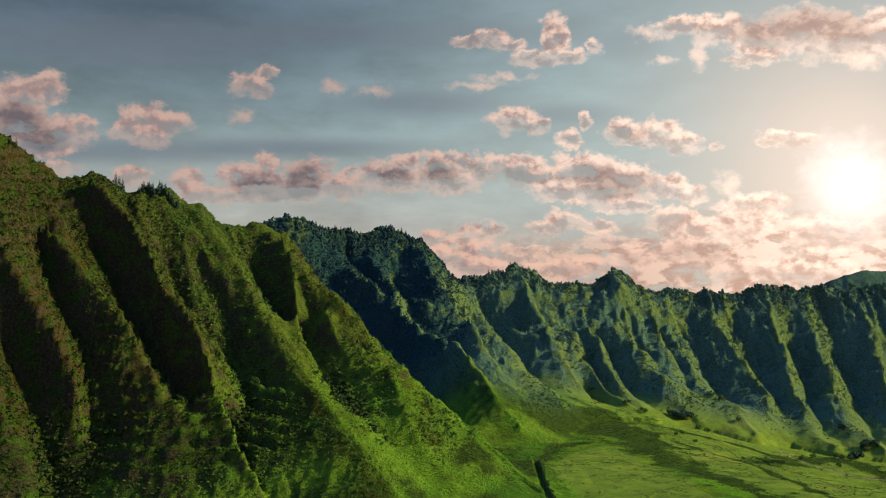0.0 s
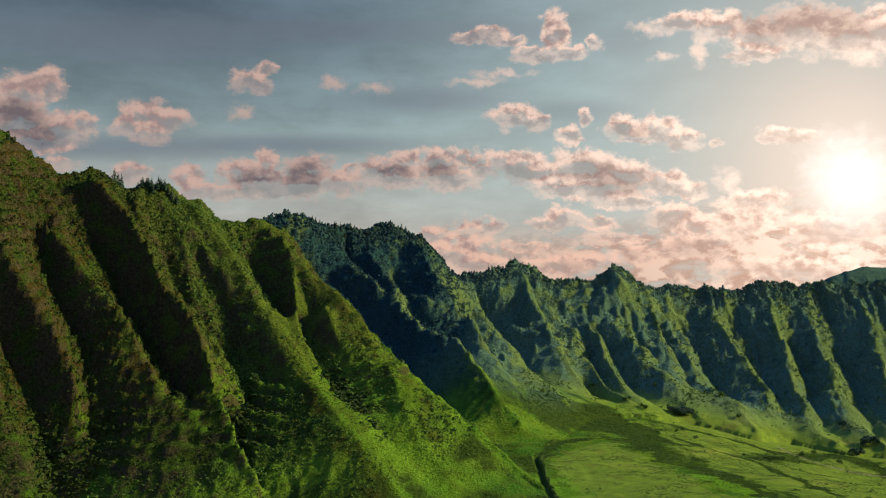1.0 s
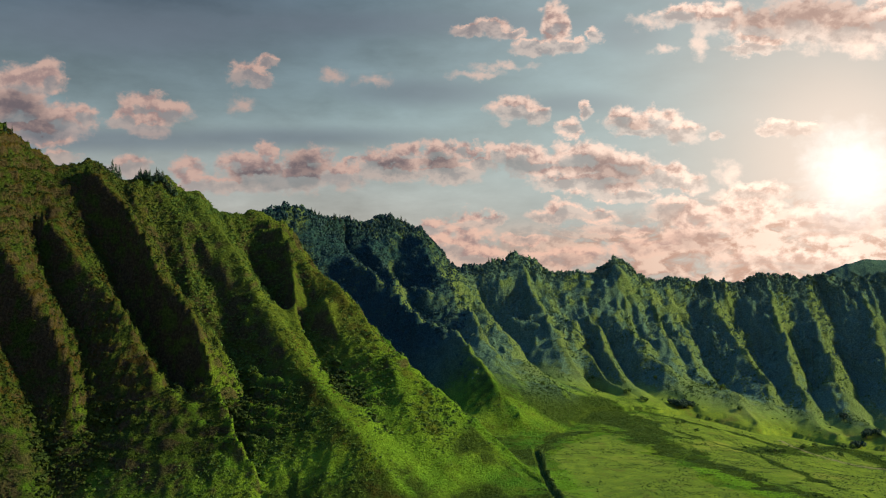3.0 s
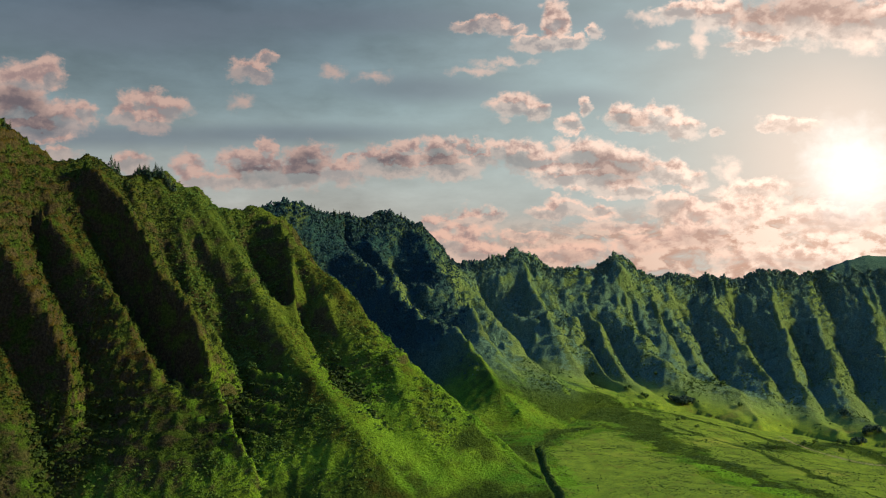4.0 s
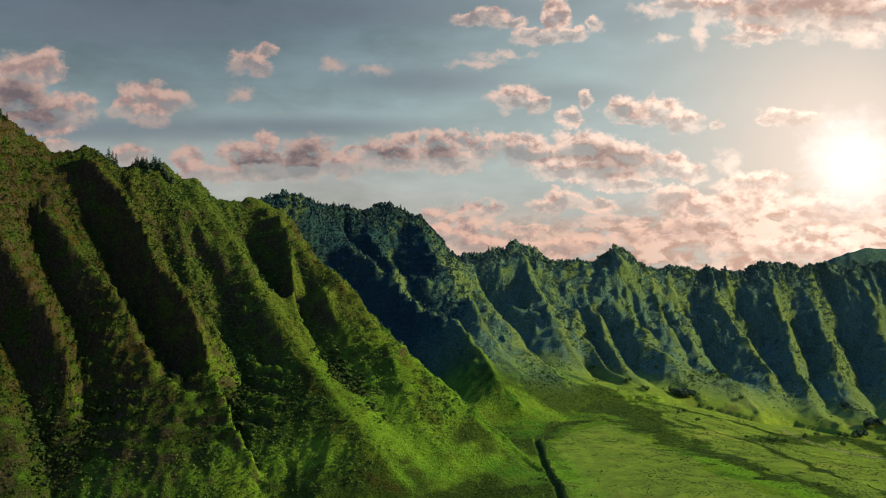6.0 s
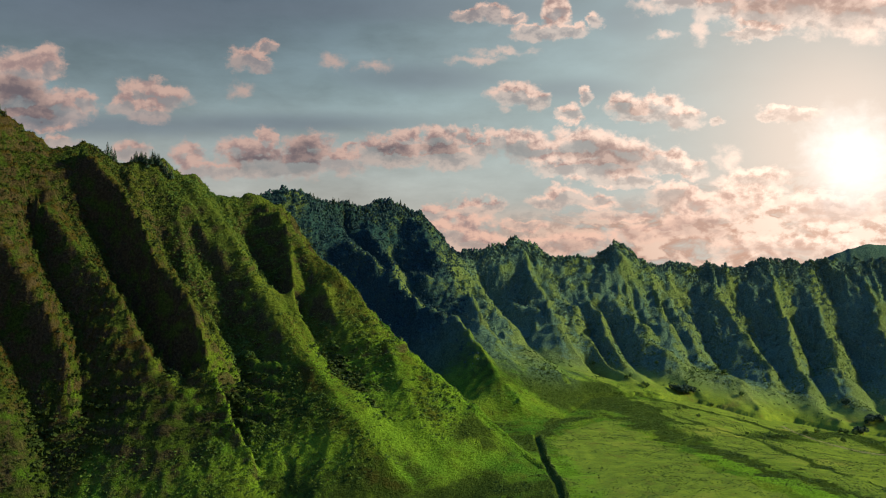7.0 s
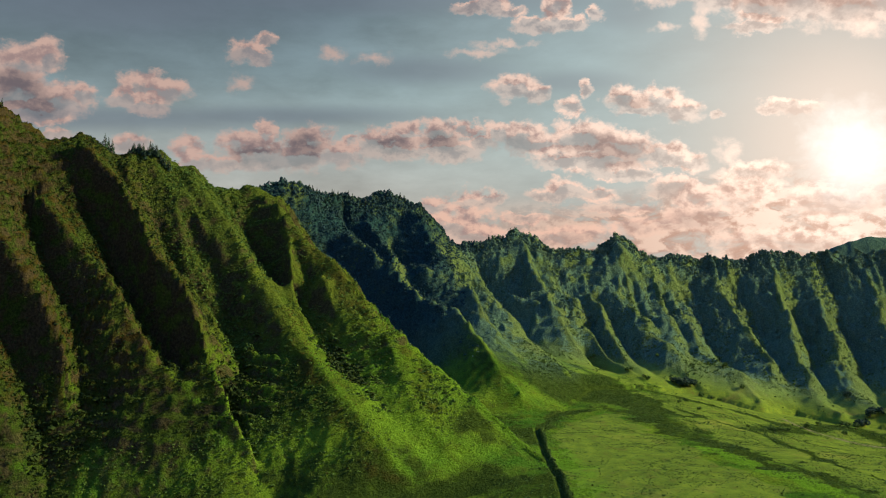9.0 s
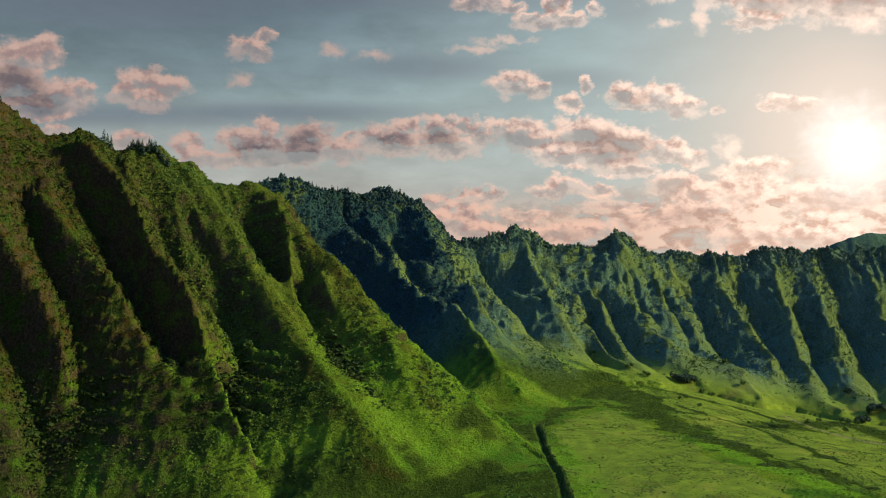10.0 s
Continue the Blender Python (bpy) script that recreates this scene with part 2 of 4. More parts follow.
# crests: the slopes of the far sides, the rounding, and places with heights
CRESTS = [
    ridge_line(1.0, 2.0, 4, (-564, 960, 397), (-484, 987, 364), (-440, 1002, 337), (-415, 1011, 318), (-385, 1021, 295), (-359, 1029, 304), (-324, 1040, 283), (-308, 1044, 287), (-284, 1051, 291), (-270, 1056, 273), (-255, 1060, 275), (-237, 1068, 254), (-212, 1074, 254), (-198, 1078, 259), (-172, 1085, 247)),
    ridge_line(0.9, 1.5, 6, (-282, 1430, 273), (-246, 1451, 293), (-224, 1464, 301), (-193, 1480, 297), (-174, 1492, 286), (-122, 1517, 285), (-80, 1537, 295), (-47, 1554, 281), (-17, 1573, 252), (14, 1592, 222), (30, 1600, 212)),
    ridge_line(0.9, 1.4, 6, (30, 1580, 212), (58, 1585, 221), (85, 1590, 228), (125, 1597, 244), (146, 1601, 230), (161, 1605, 210), (202, 1612, 206), (234, 1617, 209), (267, 1623, 228), (285, 1626, 235), (304, 1631, 214), (332, 1636, 201), (355, 1640, 193)),
    ridge_line(0.9, 1.4, 6, (355, 1640, 193), (365, 1640, 200), (388, 1641, 197), (429, 1643, 201), (466, 1644, 193), (480, 1645, 200), (521, 1646, 206), (563, 1648, 200), (600, 1649, 206), (637, 1651, 208), (693, 1653, 207), (749, 1655, 211), (890, 1660, 218)),
    ridge_line(0.8, 0.8, 20, (710, 2150, 202), (826, 2172, 237), (866, 2180, 251), (905, 2187, 262), (955, 2196, 259), (1025, 2208, 267), (1268, 2250, 257)),
    ridge_line(1.45, 1.25, 1.5, (-198, 1080, 256), (-177, 1065, 239), (-157, 1051, 226), (-127, 1022, 190), (-102, 1003, 172)),
    ridge_line(1.45, 0.92, 1.5, (-102, 1003, 172), (-78, 984, 150), (-61, 966, 129), (-36, 946, 108), (-7, 919, 82), (18, 897, 64), (37, 877, 47), (57, 856, 29), (80, 830, 10)),
]
# spurs run down from the crests, gullies lie between them
NEAR_SPURS = [
    spur((-461, 880, 194), (-404, 857, 141), (-373, 852, 98), (-352, 842, 62), (-325, 824, 10), (-310, 812, -22)),
    spur((-471, 960, 352), (-440, 933, 275), (-383, 903, 205), (-353, 885, 165), (-331, 877, 136), (-310, 866, 100), (-301, 857, 61)),
    spur((-438, 985, 333), (-393, 959, 267), (-358, 941, 228), (-325, 925, 196), (-285, 904, 157), (-265, 889, 126), (-237, 872, 93), (-206, 856, 68), (-176, 838, 38), (-145, 818, 7), (-119, 800, -20)),
    spur((-349, 1000, 296), (-321, 984, 271), (-299, 971, 250), (-277, 954, 219), (-258, 935, 184), (-222, 914, 157), (-213, 905, 131), (-196, 880, 100), (-180, 859, 74), (-168, 844, 52), (-155, 832, 34), (-142, 824, 20)),
    spur((-253, 1050, 270), (-228, 1027, 236), (-200, 1004, 206), (-185, 985, 177), (-168, 968, 155), (-149, 950, 134), (-131, 932, 114), (-111, 904, 95), (-88, 872, 69), (-67, 846, 49), (-42, 818, 25), (-19, 797, 3)),
    spur((-192, 1075, 250), (-164, 1056, 234), (-155, 1036, 213), (-149, 1010, 186), (-142, 984, 161), (-133, 966, 137), (-120, 950, 117)),
    spur((-63, 964, 128), (-45, 922, 100), (-32, 884, 71), (-13, 854, 44), (17, 826, 18)),
    spur((-114, 987, 161), (-93, 961, 129), (-69, 926, 98), (-47, 891, 68)),
]
NEAR_GULLIES = [
    spur((-410, 892, 177), (-377, 885, 124), (-350, 870, 82), (-325, 850, 38), (-303, 824, -7)),
    spur((-404, 976, 276), (-374, 947, 215), (-345, 925, 170), (-316, 900, 123), (-300, 876, 77), (-286, 850, 38), (-273, 824, -3)),
    spur((-367, 992, 273), (-342, 986, 239), (-315, 974, 196), (-288, 950, 150), (-270, 935, 121), (-245, 918, 93), (-212, 896, 66), (-179, 868, 37), (-152, 838, 16), (-142, 821, 1)),
    spur((-285, 1000, 235), (-268, 990, 194), (-238, 972, 158), (-203, 958, 117), (-180, 926, 88), (-167, 889, 64), (-155, 854, 37), (-142, 834, 19), (-141, 814, -3)),
    spur((-220, 1050, 241), (-203, 1045, 211), (-186, 1037, 182), (-165, 1016, 153), (-139, 983, 126), (-112, 946, 106), (-75, 900, 75), (-38, 856, 44), (-6, 822, 17)),
]
FAR_SPURS = [
    spur((-177, 1520, 284), (-152, 1481, 253), (-114, 1426, 213), (-80, 1380, 188)),
    spur((-113, 1520, 282), (-105, 1472, 240), (-74, 1417, 205), (-49, 1380, 188)),
    spur((-147, 1440, 230), (-71, 1371, 188), (-28, 1314, 139), (18, 1269, 127), (37, 1220, 102), (53, 1175, 78), (67, 1135, 56), (84, 1100, 41)),
    spur((-37, 1520, 268), (-15, 1467, 223), (12, 1409, 181), (49, 1331, 132), (69, 1270, 94), (88, 1217, 66), (104, 1180, 53)),
    spur((30, 1580, 208), (51, 1519, 171), (70, 1466, 142), (93, 1400, 111), (101, 1352, 87), (119, 1304, 71), (146, 1230, 54)),
    spur((83, 1590, 222), (87, 1552, 180), (101, 1511, 139), (146, 1462, 127), (164, 1426, 99), (176, 1398, 77), (196, 1355, 48), (233, 1300, 32)),
    spur((125, 1595, 240), (129, 1540, 193), (141, 1494, 158), (153, 1450, 128)),
    spur((161, 1600, 206), (173, 1555, 171), (184, 1523, 150), (192, 1475, 116), (208, 1419, 82), (223, 1371, 58), (240, 1330, 45)),
    spur((187, 1540, 150), (216, 1494, 134), (231, 1437, 95), (240, 1400, 72), (251, 1360, 49), (264, 1330, 39)),
    spur((281, 1610, 228), (261, 1550, 167), (260, 1511, 129), (282, 1477, 116), (292, 1447, 94), (308, 1411, 72), (315, 1378, 50), (332, 1330, 25)),
    spur((321, 1625, 200), (323, 1572, 159), (327, 1535, 133), (327, 1498, 107), (334, 1440, 72), (337, 1400, 50)),
    spur((337, 1600, 159), (358, 1541, 126), (357, 1496, 94), (362, 1442, 61), (371, 1410, 48), (388, 1367, 41), (395, 1300, 11)),
    spur((428, 1640, 197), (414, 1588, 148), (435, 1539, 123), (439, 1498, 92), (442, 1463, 68), (453, 1424, 50), (452, 1380, 21)),
    spur((523, 1645, 202), (508, 1580, 150), (508, 1527, 115), (500, 1481, 83), (493, 1421, 47), (489, 1374, 22), (491, 1328, 3), (493, 1300, -6)),
    spur((582, 1650, 198), (574, 1588, 150), (567, 1529, 108), (555, 1459, 62), (546, 1394, 24), (549, 1340, 3), (555, 1290, -9)),
    spur((662, 1655, 200), (659, 1587, 150), (651, 1527, 106), (632, 1462, 62), (613, 1369, 8), (610, 1300, -21)),
    spur((749, 1655, 207), (730, 1560, 133), (703, 1457, 62), (684, 1360, 9), (676, 1290, -19)),
    spur((832, 1655, 207), (804, 1538, 133), (766, 1411, 65), (734, 1290, 16)),
]
# pairs of neighbouring far spurs with a gully between them, and how deep it is cut
FAR_PAIRS = [(0, 1, 36), (1, 3, 40), (2, 3, 34), (3, 4, 34), (4, 5, 34), (5, 6, 16), (6, 7, 22), (5, 7, 26, 1435), (7, 8, 20), (8, 9, 36), (9, 10, 18), (10, 11, 22), (11, 12, 38), (12, 13, 38), (13, 14, 36), (14, 15, 38), (15, 16, 38), (16, 17, 38)]
WEST_GULLY = spur((-150, 1400, 176), (-75, 1320, 104), (-34, 1255, 60), (-10, 1200, 44), (12, 1150, 38), (38, 1095, 35))
NEAR_FOOT = [(84, 822), (60, 806), (-10, 785), (-100, 790), (-200, 790), (-300, 786), (-434, 772), (-700, 720), (-700, 915)]
FAR_FOOT = [(890, 1260), (735, 1280), (620, 1285), (560, 1280), (495, 1285), (450, 1330), (395, 1290), (330, 1318), (235, 1290), (165, 1215), (130, 1120), (108, 1070), (45, 1060), (-60, 1100), (-282, 1200)]


# belts of scrub, hedges, tracks and the stream on the valley floor
STREAM = [(89, 985), (87, 962), (83, 870), (84, 829), (86, 791), (85, 752), (83, 688), (78, 620)]
HEDGE = [(85, 940), (112, 1072), (135, 1097), (161, 1108), (190, 1106)]
# open heath: the edges of its patch, and a thin hedge along it
HEATH = [(97, 1259), (135, 1240), (180, 1288), (226, 1268), (247, 1204), (254, 1047), (254, 928), (262, 856), (277, 806), (320, 690), (300, 690), (260, 784), (243, 838), (228, 924), (216, 1004), (194, 1064), (188, 1112), (165, 1184), (129, 1198), (94, 1179)]
THIN_HEDGE = [(238, 912), (242, 900), (258, 860), (273, 820), (300, 740)]
BELT_UPPER = [(229, 1290), (281, 1268), (310, 1248), (344, 1248), (371, 1225), (385, 1188), (408, 1162)]
FIELD_LINE = [(261, 1178), (276, 1114), (299, 1089), (313, 1020), (312, 950), (311, 866), (318, 822), (329, 788), (350, 720)]
BELT_FOOT = [(323, 1085), (360, 1140), (399, 1182), (479, 1250), (500, 1126), (540, 1060)]
TRACK = [(405, 1246), (412, 1200), (419, 1176), (431, 1156), (445, 1144), (464, 1131), (479, 1128), (540, 1090)]
VIVID_STRIP = [(224, 906), (235, 844), (254, 790), (265, 760), (290, 690)]
# a spur's front flank coloured brighter, as if lit; lush grass in the dip between two spurs; dry brush along the spurs'
# backs
LIT_FLANK = [(-152, 872), (-128, 842), (-98, 815), (-80, 780)]
APRON = [(-165, 995), (-150, 980), (-112, 940), (-76, 888), (-45, 862), (-8, 836), (40, 808)]
DRY_BACKS = [[(-137, 944), (-115, 908), (-89, 874), (-66, 843), (-42, 805)], [(-113, 914), (-89, 882), (-77, 856), (-56, 827)], [(-49, 947), (-27, 910), (-11, 870)], [(-250, 945), (-236, 940), (-211, 910), (-194, 886)], [(-127, 1024), (-90, 992), (-62, 966)], [(-400, 940), (-372, 926), (-336, 902), (-304, 863)]]
FIELD = [(92, 876), (110, 1008), (163, 1084), (182, 1059), (201, 987), (214, 886), (222, 798), (235, 758), (250, 640), (104, 640), (104, 758)]


def from_line(x, y, points):
    """Distance from a line on the plan."""
    best = np.full(x.shape, 1e6)
    for (ax, ay), (bx, by) in zip(points, points[1:]):
        dx, dy = bx - ax, by - ay
        s = np.clip(((x - ax) * dx + (y - ay) * dy) / (dx * dx + dy * dy), 0, 1)
        best = np.minimum(best, np.hypot(x - ax - s * dx, y - ay - s * dy))
    return best


def within(x, y, points):
    inside = np.zeros(x.shape, bool)
    for (ax, ay), (bx, by) in zip(points, points[1:] + points[:1]):
        if ay != by:
            inside ^= ((ay > y) != (by > y)) & (x < (bx - ax) * (y - ay) / (by - ay) + ax)
    return inside


def floor_height(x, y):
    """The valley floor: a smooth sheet through a few levels."""
    pts = np.array(FLOOR, float)
    top, bottom = np.zeros_like(x), np.zeros_like(x)
    for px, py, pz in pts:
        w = 1.0 / ((x - px) ** 2 + (y - py) ** 2 + 110.0 ** 2) ** 1.6
        top += w * pz
        bottom += w
    return top / bottom


def tent(x, y, line, drop):
    """Height of one ridge with its two flanks, over the places x, y."""
    left, right, radius, pts = line
    best = np.full(x.shape, -1e4)
    for a, b in zip(pts, pts[1:]):
        d = b - a
        length2 = d[0] ** 2 + d[1] ** 2
        s = np.clip(((x - a[0]) * d[0] + (y - a[1]) * d[1]) / length2, 0, 1)
        ox, oy = x - a[0] - s * d[0], y - a[1] - s * d[1]
        side = d[0] * oy - d[1] * ox
        level = np.clip((a[2] + s * d[2] - 20) / 200, 0, 1)
        k = np.where(side > 0, left, right) * (0.50 + 0.72 * level)
        dist = np.sqrt(ox * ox + oy * oy + radius * radius) - radius
        fall = k * dist
        fall = np.where(fall > 45, 45 + (fall - 45) * drop, fall)
        best = np.maximum(best, a[2] + 3.0 + s * d[2] - fall)
    return best


def from_grid(sheet, x, y):
    """Height of a gridded sheet at the places x, y."""
    xs, ys, h = sheet
    fx = np.clip((x - xs[0]) / (xs[1] - xs[0]), 0, len(xs) - 1.001)
    fy = np.clip((y - ys[0]) / (ys[1] - ys[0]), 0, len(ys) - 1.001)
    i, j = fx.astype(int), fy.astype(int)
    u, v = fx - i, fy - j
    return (h[j, i] * (1 - u) + h[j, i + 1] * u) * (1 - v) + (h[j + 1, i] * (1 - u) + h[j + 1, i + 1] * u) * v


def settle(h, fixed, rounds):
    """Lets the free places hang evenly between the fixed ones."""
    free = ~fixed
    free[0], free[-1], free[:, 0], free[:, -1] = False, False, False, False
    odd = np.indices(h.shape).sum(0) % 2 == 1
    for _ in range(rounds):
        for turn in (free & odd, free & ~odd):
            mean = np.zeros_like(h)
            mean[1:-1, 1:-1] = 0.25 * (h[:-2, 1:-1] + h[2:, 1:-1] + h[1:-1, :-2] + h[1:-1, 2:])
            h[turn] += 1.75 * (mean[turn] - h[turn])
    return h


def facets(box, inside, crests, lines, finest):
    """Slopes hung between crests, spurs, gullies and the valley floor, on ever finer grids."""
    sheet = None
    for gap in (finest * 8, finest * 4, finest * 2, finest):
        xs, ys = np.arange(box[0], box[1] + gap, gap, dtype=float), np.arange(box[2], box[3] + gap, gap, dtype=float)
        x, y = np.meshgrid(xs, ys)
        fixed = ~within(x, y, inside)
        edge = np.maximum(np.maximum.reduce([tent(x, y, line, 0.9) for line in crests]) - 3.0, floor_height(x, y))
        h = np.where(fixed, edge, edge if sheet is None else from_grid(sheet, x, y))
        total, count = np.zeros_like(h), np.zeros_like(h)
        for points in lines:
            for p, q in zip(points, points[1:]):
                c = p + (q - p) * np.linspace(0, 1, int(np.hypot(*(q - p)[:2]) / gap * 2) + 2)[:, None]
                i, j = np.rint((c[:, 0] - box[0]) / gap).astype(int), np.rint((c[:, 1] - box[2]) / gap).astype(int)
                ok = (i >= 0) & (i < len(xs)) & (j >= 0) & (j < len(ys))
                np.add.at(total, (j[ok], i[ok]), c[ok, 2])
                np.add.at(count, (j[ok], i[ok]), 1)
        on = count > 0
        h[on] = total[on] / count[on]
        sheet = (xs, ys, settle(h, fixed | on, 130))
    return sheet


def gully_between(a, b, deep, top=2000):
    """A line between two far spurs, below both, nearer to the western one."""
    hi, lo = min(a[0, 1], b[0, 1], top) - 14, max(a[-1, 1], b[-1, 1]) + 5
    out = []
    for y in np.linspace(hi, lo, 9):
        (xa, za), (xb, zb) = ((np.interp(-y, -p[:, 1], p[:, 0]), np.interp(-y, -p[:, 1], p[:, 2])) for p in (a, b))
        s = (hi - y) / (hi - lo)
        cut = deep * min(1.0, 0.35 + 2.2 * s, 0.12 + 1.6 * (1 - s))
        out.append((xa * 0.58 + xb * 0.42, y, min(za * 0.58 + zb * 0.42, max(za, zb) - 4) - cut))
    return np.array(out)


NEAR_CRESTS, FAR_CRESTS = [CRESTS[0], CRESTS[5], CRESTS[6]], CRESTS[1:4]
NEAR_INSIDE = [tuple(p[:2]) for p in (*CRESTS[0][3][:-1], *CRESTS[5][3][1:], *CRESTS[6][3][1:])] + NEAR_FOOT
FAR_INSIDE = [tuple(p[:2]) for line in FAR_CRESTS for p in line[3]] + FAR_FOOT
FAR_GULLIES = [gully_between(FAR_SPURS[i], FAR_SPURS[j], *cut) for i, j, *cut in FAR_PAIRS]
NEAR_SHEET = facets((-704, 136, 672, 1120), NEAR_INSIDE, NEAR_CRESTS, [line[3] for line in NEAR_CRESTS] + NEAR_SPURS + NEAR_GULLIES, 2)
FAR_SHEET = facets((-300, 912, 1080, 1680), FAR_INSIDE, FAR_CRESTS, [line[3] for line in FAR_CRESTS] + FAR_SPURS + FAR_GULLIES + [WEST_GULLY], 2.5)


def spur_distance(x, y):
    """How far the nearest near spur's line is on the plan."""
    best = np.full(x.shape, 1e3)
    close = (x > -620) & (x < 130) & (y > 700) & (y < 1120)
    for points in (*NEAR_SPURS[1:], CRESTS[0][3], CRESTS[5][3], CRESTS[6][3]):
        best[close] = np.minimum(best[close], from_line(x[close], y[close], points[:, :2].tolist()))
    return best


def land(x, y):
    """Ground height at the places x, y, with how far the hills stand over the floor there."""
    base = floor_height(x, y)
    back = np.clip((y - 1100) / 150, 0, 1)
    wx = x + (1.7 + 3.8 * back) * rough(x, y, 38, 3, 3)
    wy = y + (1.7 + 3.8 * back) * rough(x, y, 38, 3, 11)
    h = np.full(x.shape, -1e4)
    near_side, far_side = within(wx, wy, NEAR_INSIDE), within(wx, wy, FAR_INSIDE)
    for own, crests in ((near_side, NEAR_CRESTS), (far_side, FAR_CRESTS), (near_side, CRESTS[4:5])):
        for line in crests:
            pts, reach = line[3], 330.0
            near = ~own & (x > pts[:, 0].min() - reach) & (x < pts[:, 0].max() + reach) & (y > pts[:, 1].min() - reach) & (y < pts[:, 1].max() + reach)
            if near.any():
                h[near] = np.maximum(h[near], tent(wx[near], wy[near], line, 0.9))
    for own, sheet in ((near_side, NEAR_SHEET), (far_side, FAR_SHEET)):
        h[own] = np.maximum(h[own], from_grid(sheet, wx[own], wy[own]) + 2.5)
    rise = h - base - 4.0
    soft = 5.0 + 4.0 * np.clip((y - 1100) / 120, 0, 1)
    over = 0.5 * (rise + np.sqrt(rise * rise + soft * soft)) - 0.0
    over = np.where(rise < -300, 0.0, over)
    close_by = np.clip((2000 - y) / 120, 0, 1)
    steep = np.clip((over - 12) / 80.0, 0, 1) * close_by
    z = base + over
    z += steep * ((0.5 + 0.3 * back) * rough(x, y, 26, 4, 21) - (0.6 + 0.5 * back) * np.abs(rough(wx, wy, 11, 3, 31)))
    z += steep * back * (1 - 0.4 * np.clip((60 - x) / 80, 0, 1)) * (4.0 - 9.0 * np.abs(rough(wx + 5.0 * rough(x, y, 40, 2, 177), wy / 3.2, 24, 3, 35)) + 2.0 * rough(x, y, 34, 3, 37))
    z += (0.7 + 0.5 * steep) * rough(x, y, 8, 2, 41) * 0.5 + (1 - steep) * 1.4 * rough(x, y, 60, 3, 51)
    ledge = np.clip(0.5 + rough(x, y, 55, 2, 121), 0, 1) * steep * np.maximum(back, 0.15 + 1.0 * np.clip((over - 55) / 50, 0, 1))
    z += (1.8 + 1.2 * (1 - back)) * ledge * np.sin(6.283 * z / 12.5 + 2.2 * rough(x, y, 45, 2, 123)) + 1.6 * ledge * (1 - back) * np.sin(6.283 * z / 5.3 + 3.0 * rough(x, y, 30, 2, 127))
    # small ribs and runnels down the steep upper faces
    off_spur = 0.25 + 0.75 * np.clip((spur_distance(x, y) - 3) / 15, 0, 1)
    down, over_ribs = 0.74 * x - 0.67 * y, off_spur * (1 - back) * np.clip((over - 75) / 60, 0, 1)
    z += over_ribs * (5.2 - 14.0 * np.abs(rough((0.67 * x + 0.74 * y) + 3.0 * rough(x, y, 30, 2, 171), down / 4.5, 25, 3, 173)))
    crag = off_spur * (1 - back) * np.clip((over - 70) / 60, 0, 1)
    z -= crag * (2.4 * np.abs(rough(x, y, 10, 3, 161)) + 1.0 * np.abs(rough(x, y, 5, 2, 163)))
    brush = np.clip((over - 8) / 40, 0, 1) * np.clip((1150 - y) / 40, 0, 1) * (0.35 + 0.65 * np.clip(from_line(x, y, APRON) / 30 - 0.4, 0, 1))
    z += brush * (1.5 * rough(x, y, 6.0, 2, 143) + 0.7 * np.abs(rough(x, y, 9.0, 2, 145)))
    canopy = close_by * np.clip((y - 1130) / 120, 0, 1) * np.clip((over - 25) / 60, 0, 1)
    z += canopy * (2.3 * rough(x, y, 8.5, 2, 125) + 1.2 * np.abs(rough(x, y, 15, 2, 126)))
    cut = np.clip(1 - from_line(x, y, STREAM) / 4.5, 0, 1)
    z -= 3.2 * cut * cut * (3 - 2 * cut)
    return z, over


def spread(lo, hi, gap, out_lo, out_hi):
    """Grid lines at an even gap from lo to hi, then ever wider out to the ends."""
    mid = list(np.arange(lo, hi, gap))
    v, g, down = lo, gap, []
    while v > out_lo:
        g *= 1.22
        v -= g
        down.append(v)
    v, g, up = mid[-1], gap, []
    while v < out_hi:
        g *= 1.22
        v += g
        up.append(v)
    return np.array(down[::-1] + mid + up)


def smooth_mesh(name, verts, faces_flat, corners):
    me = bpy.data.meshes.new(name)
    nf = len(faces_flat) // corners
    me.vertices.add(len(verts))
    me.vertices.foreach_set("co", np.asarray(verts, np.float32).ravel())
    me.loops.add(nf * corners)
    me.loops.foreach_set("vertex_index", np.asarray(faces_flat, np.int32))
    me.polygons.add(nf)
    me.polygons.foreach_set("loop_start", np.arange(0, nf * corners, corners, dtype=np.int32))
    me.polygons.foreach_set("loop_total", np.full(nf, corners, np.int32))
    me.polygons.foreach_set("use_smooth", np.ones(nf, bool))
    me.update(calc_edges=True)
    return me


# ---- materials ----
def material(name):
    mat = bpy.data.materials.new(name)
    mat.use_nodes = True
    tree = mat.node_tree
    return mat, tree, tree.nodes["Principled BSDF"]


def attribute(tree, name):
    n = tree.nodes.new("ShaderNodeAttribute")
    n.attribute_name = name
    return n.outputs["Fac"]


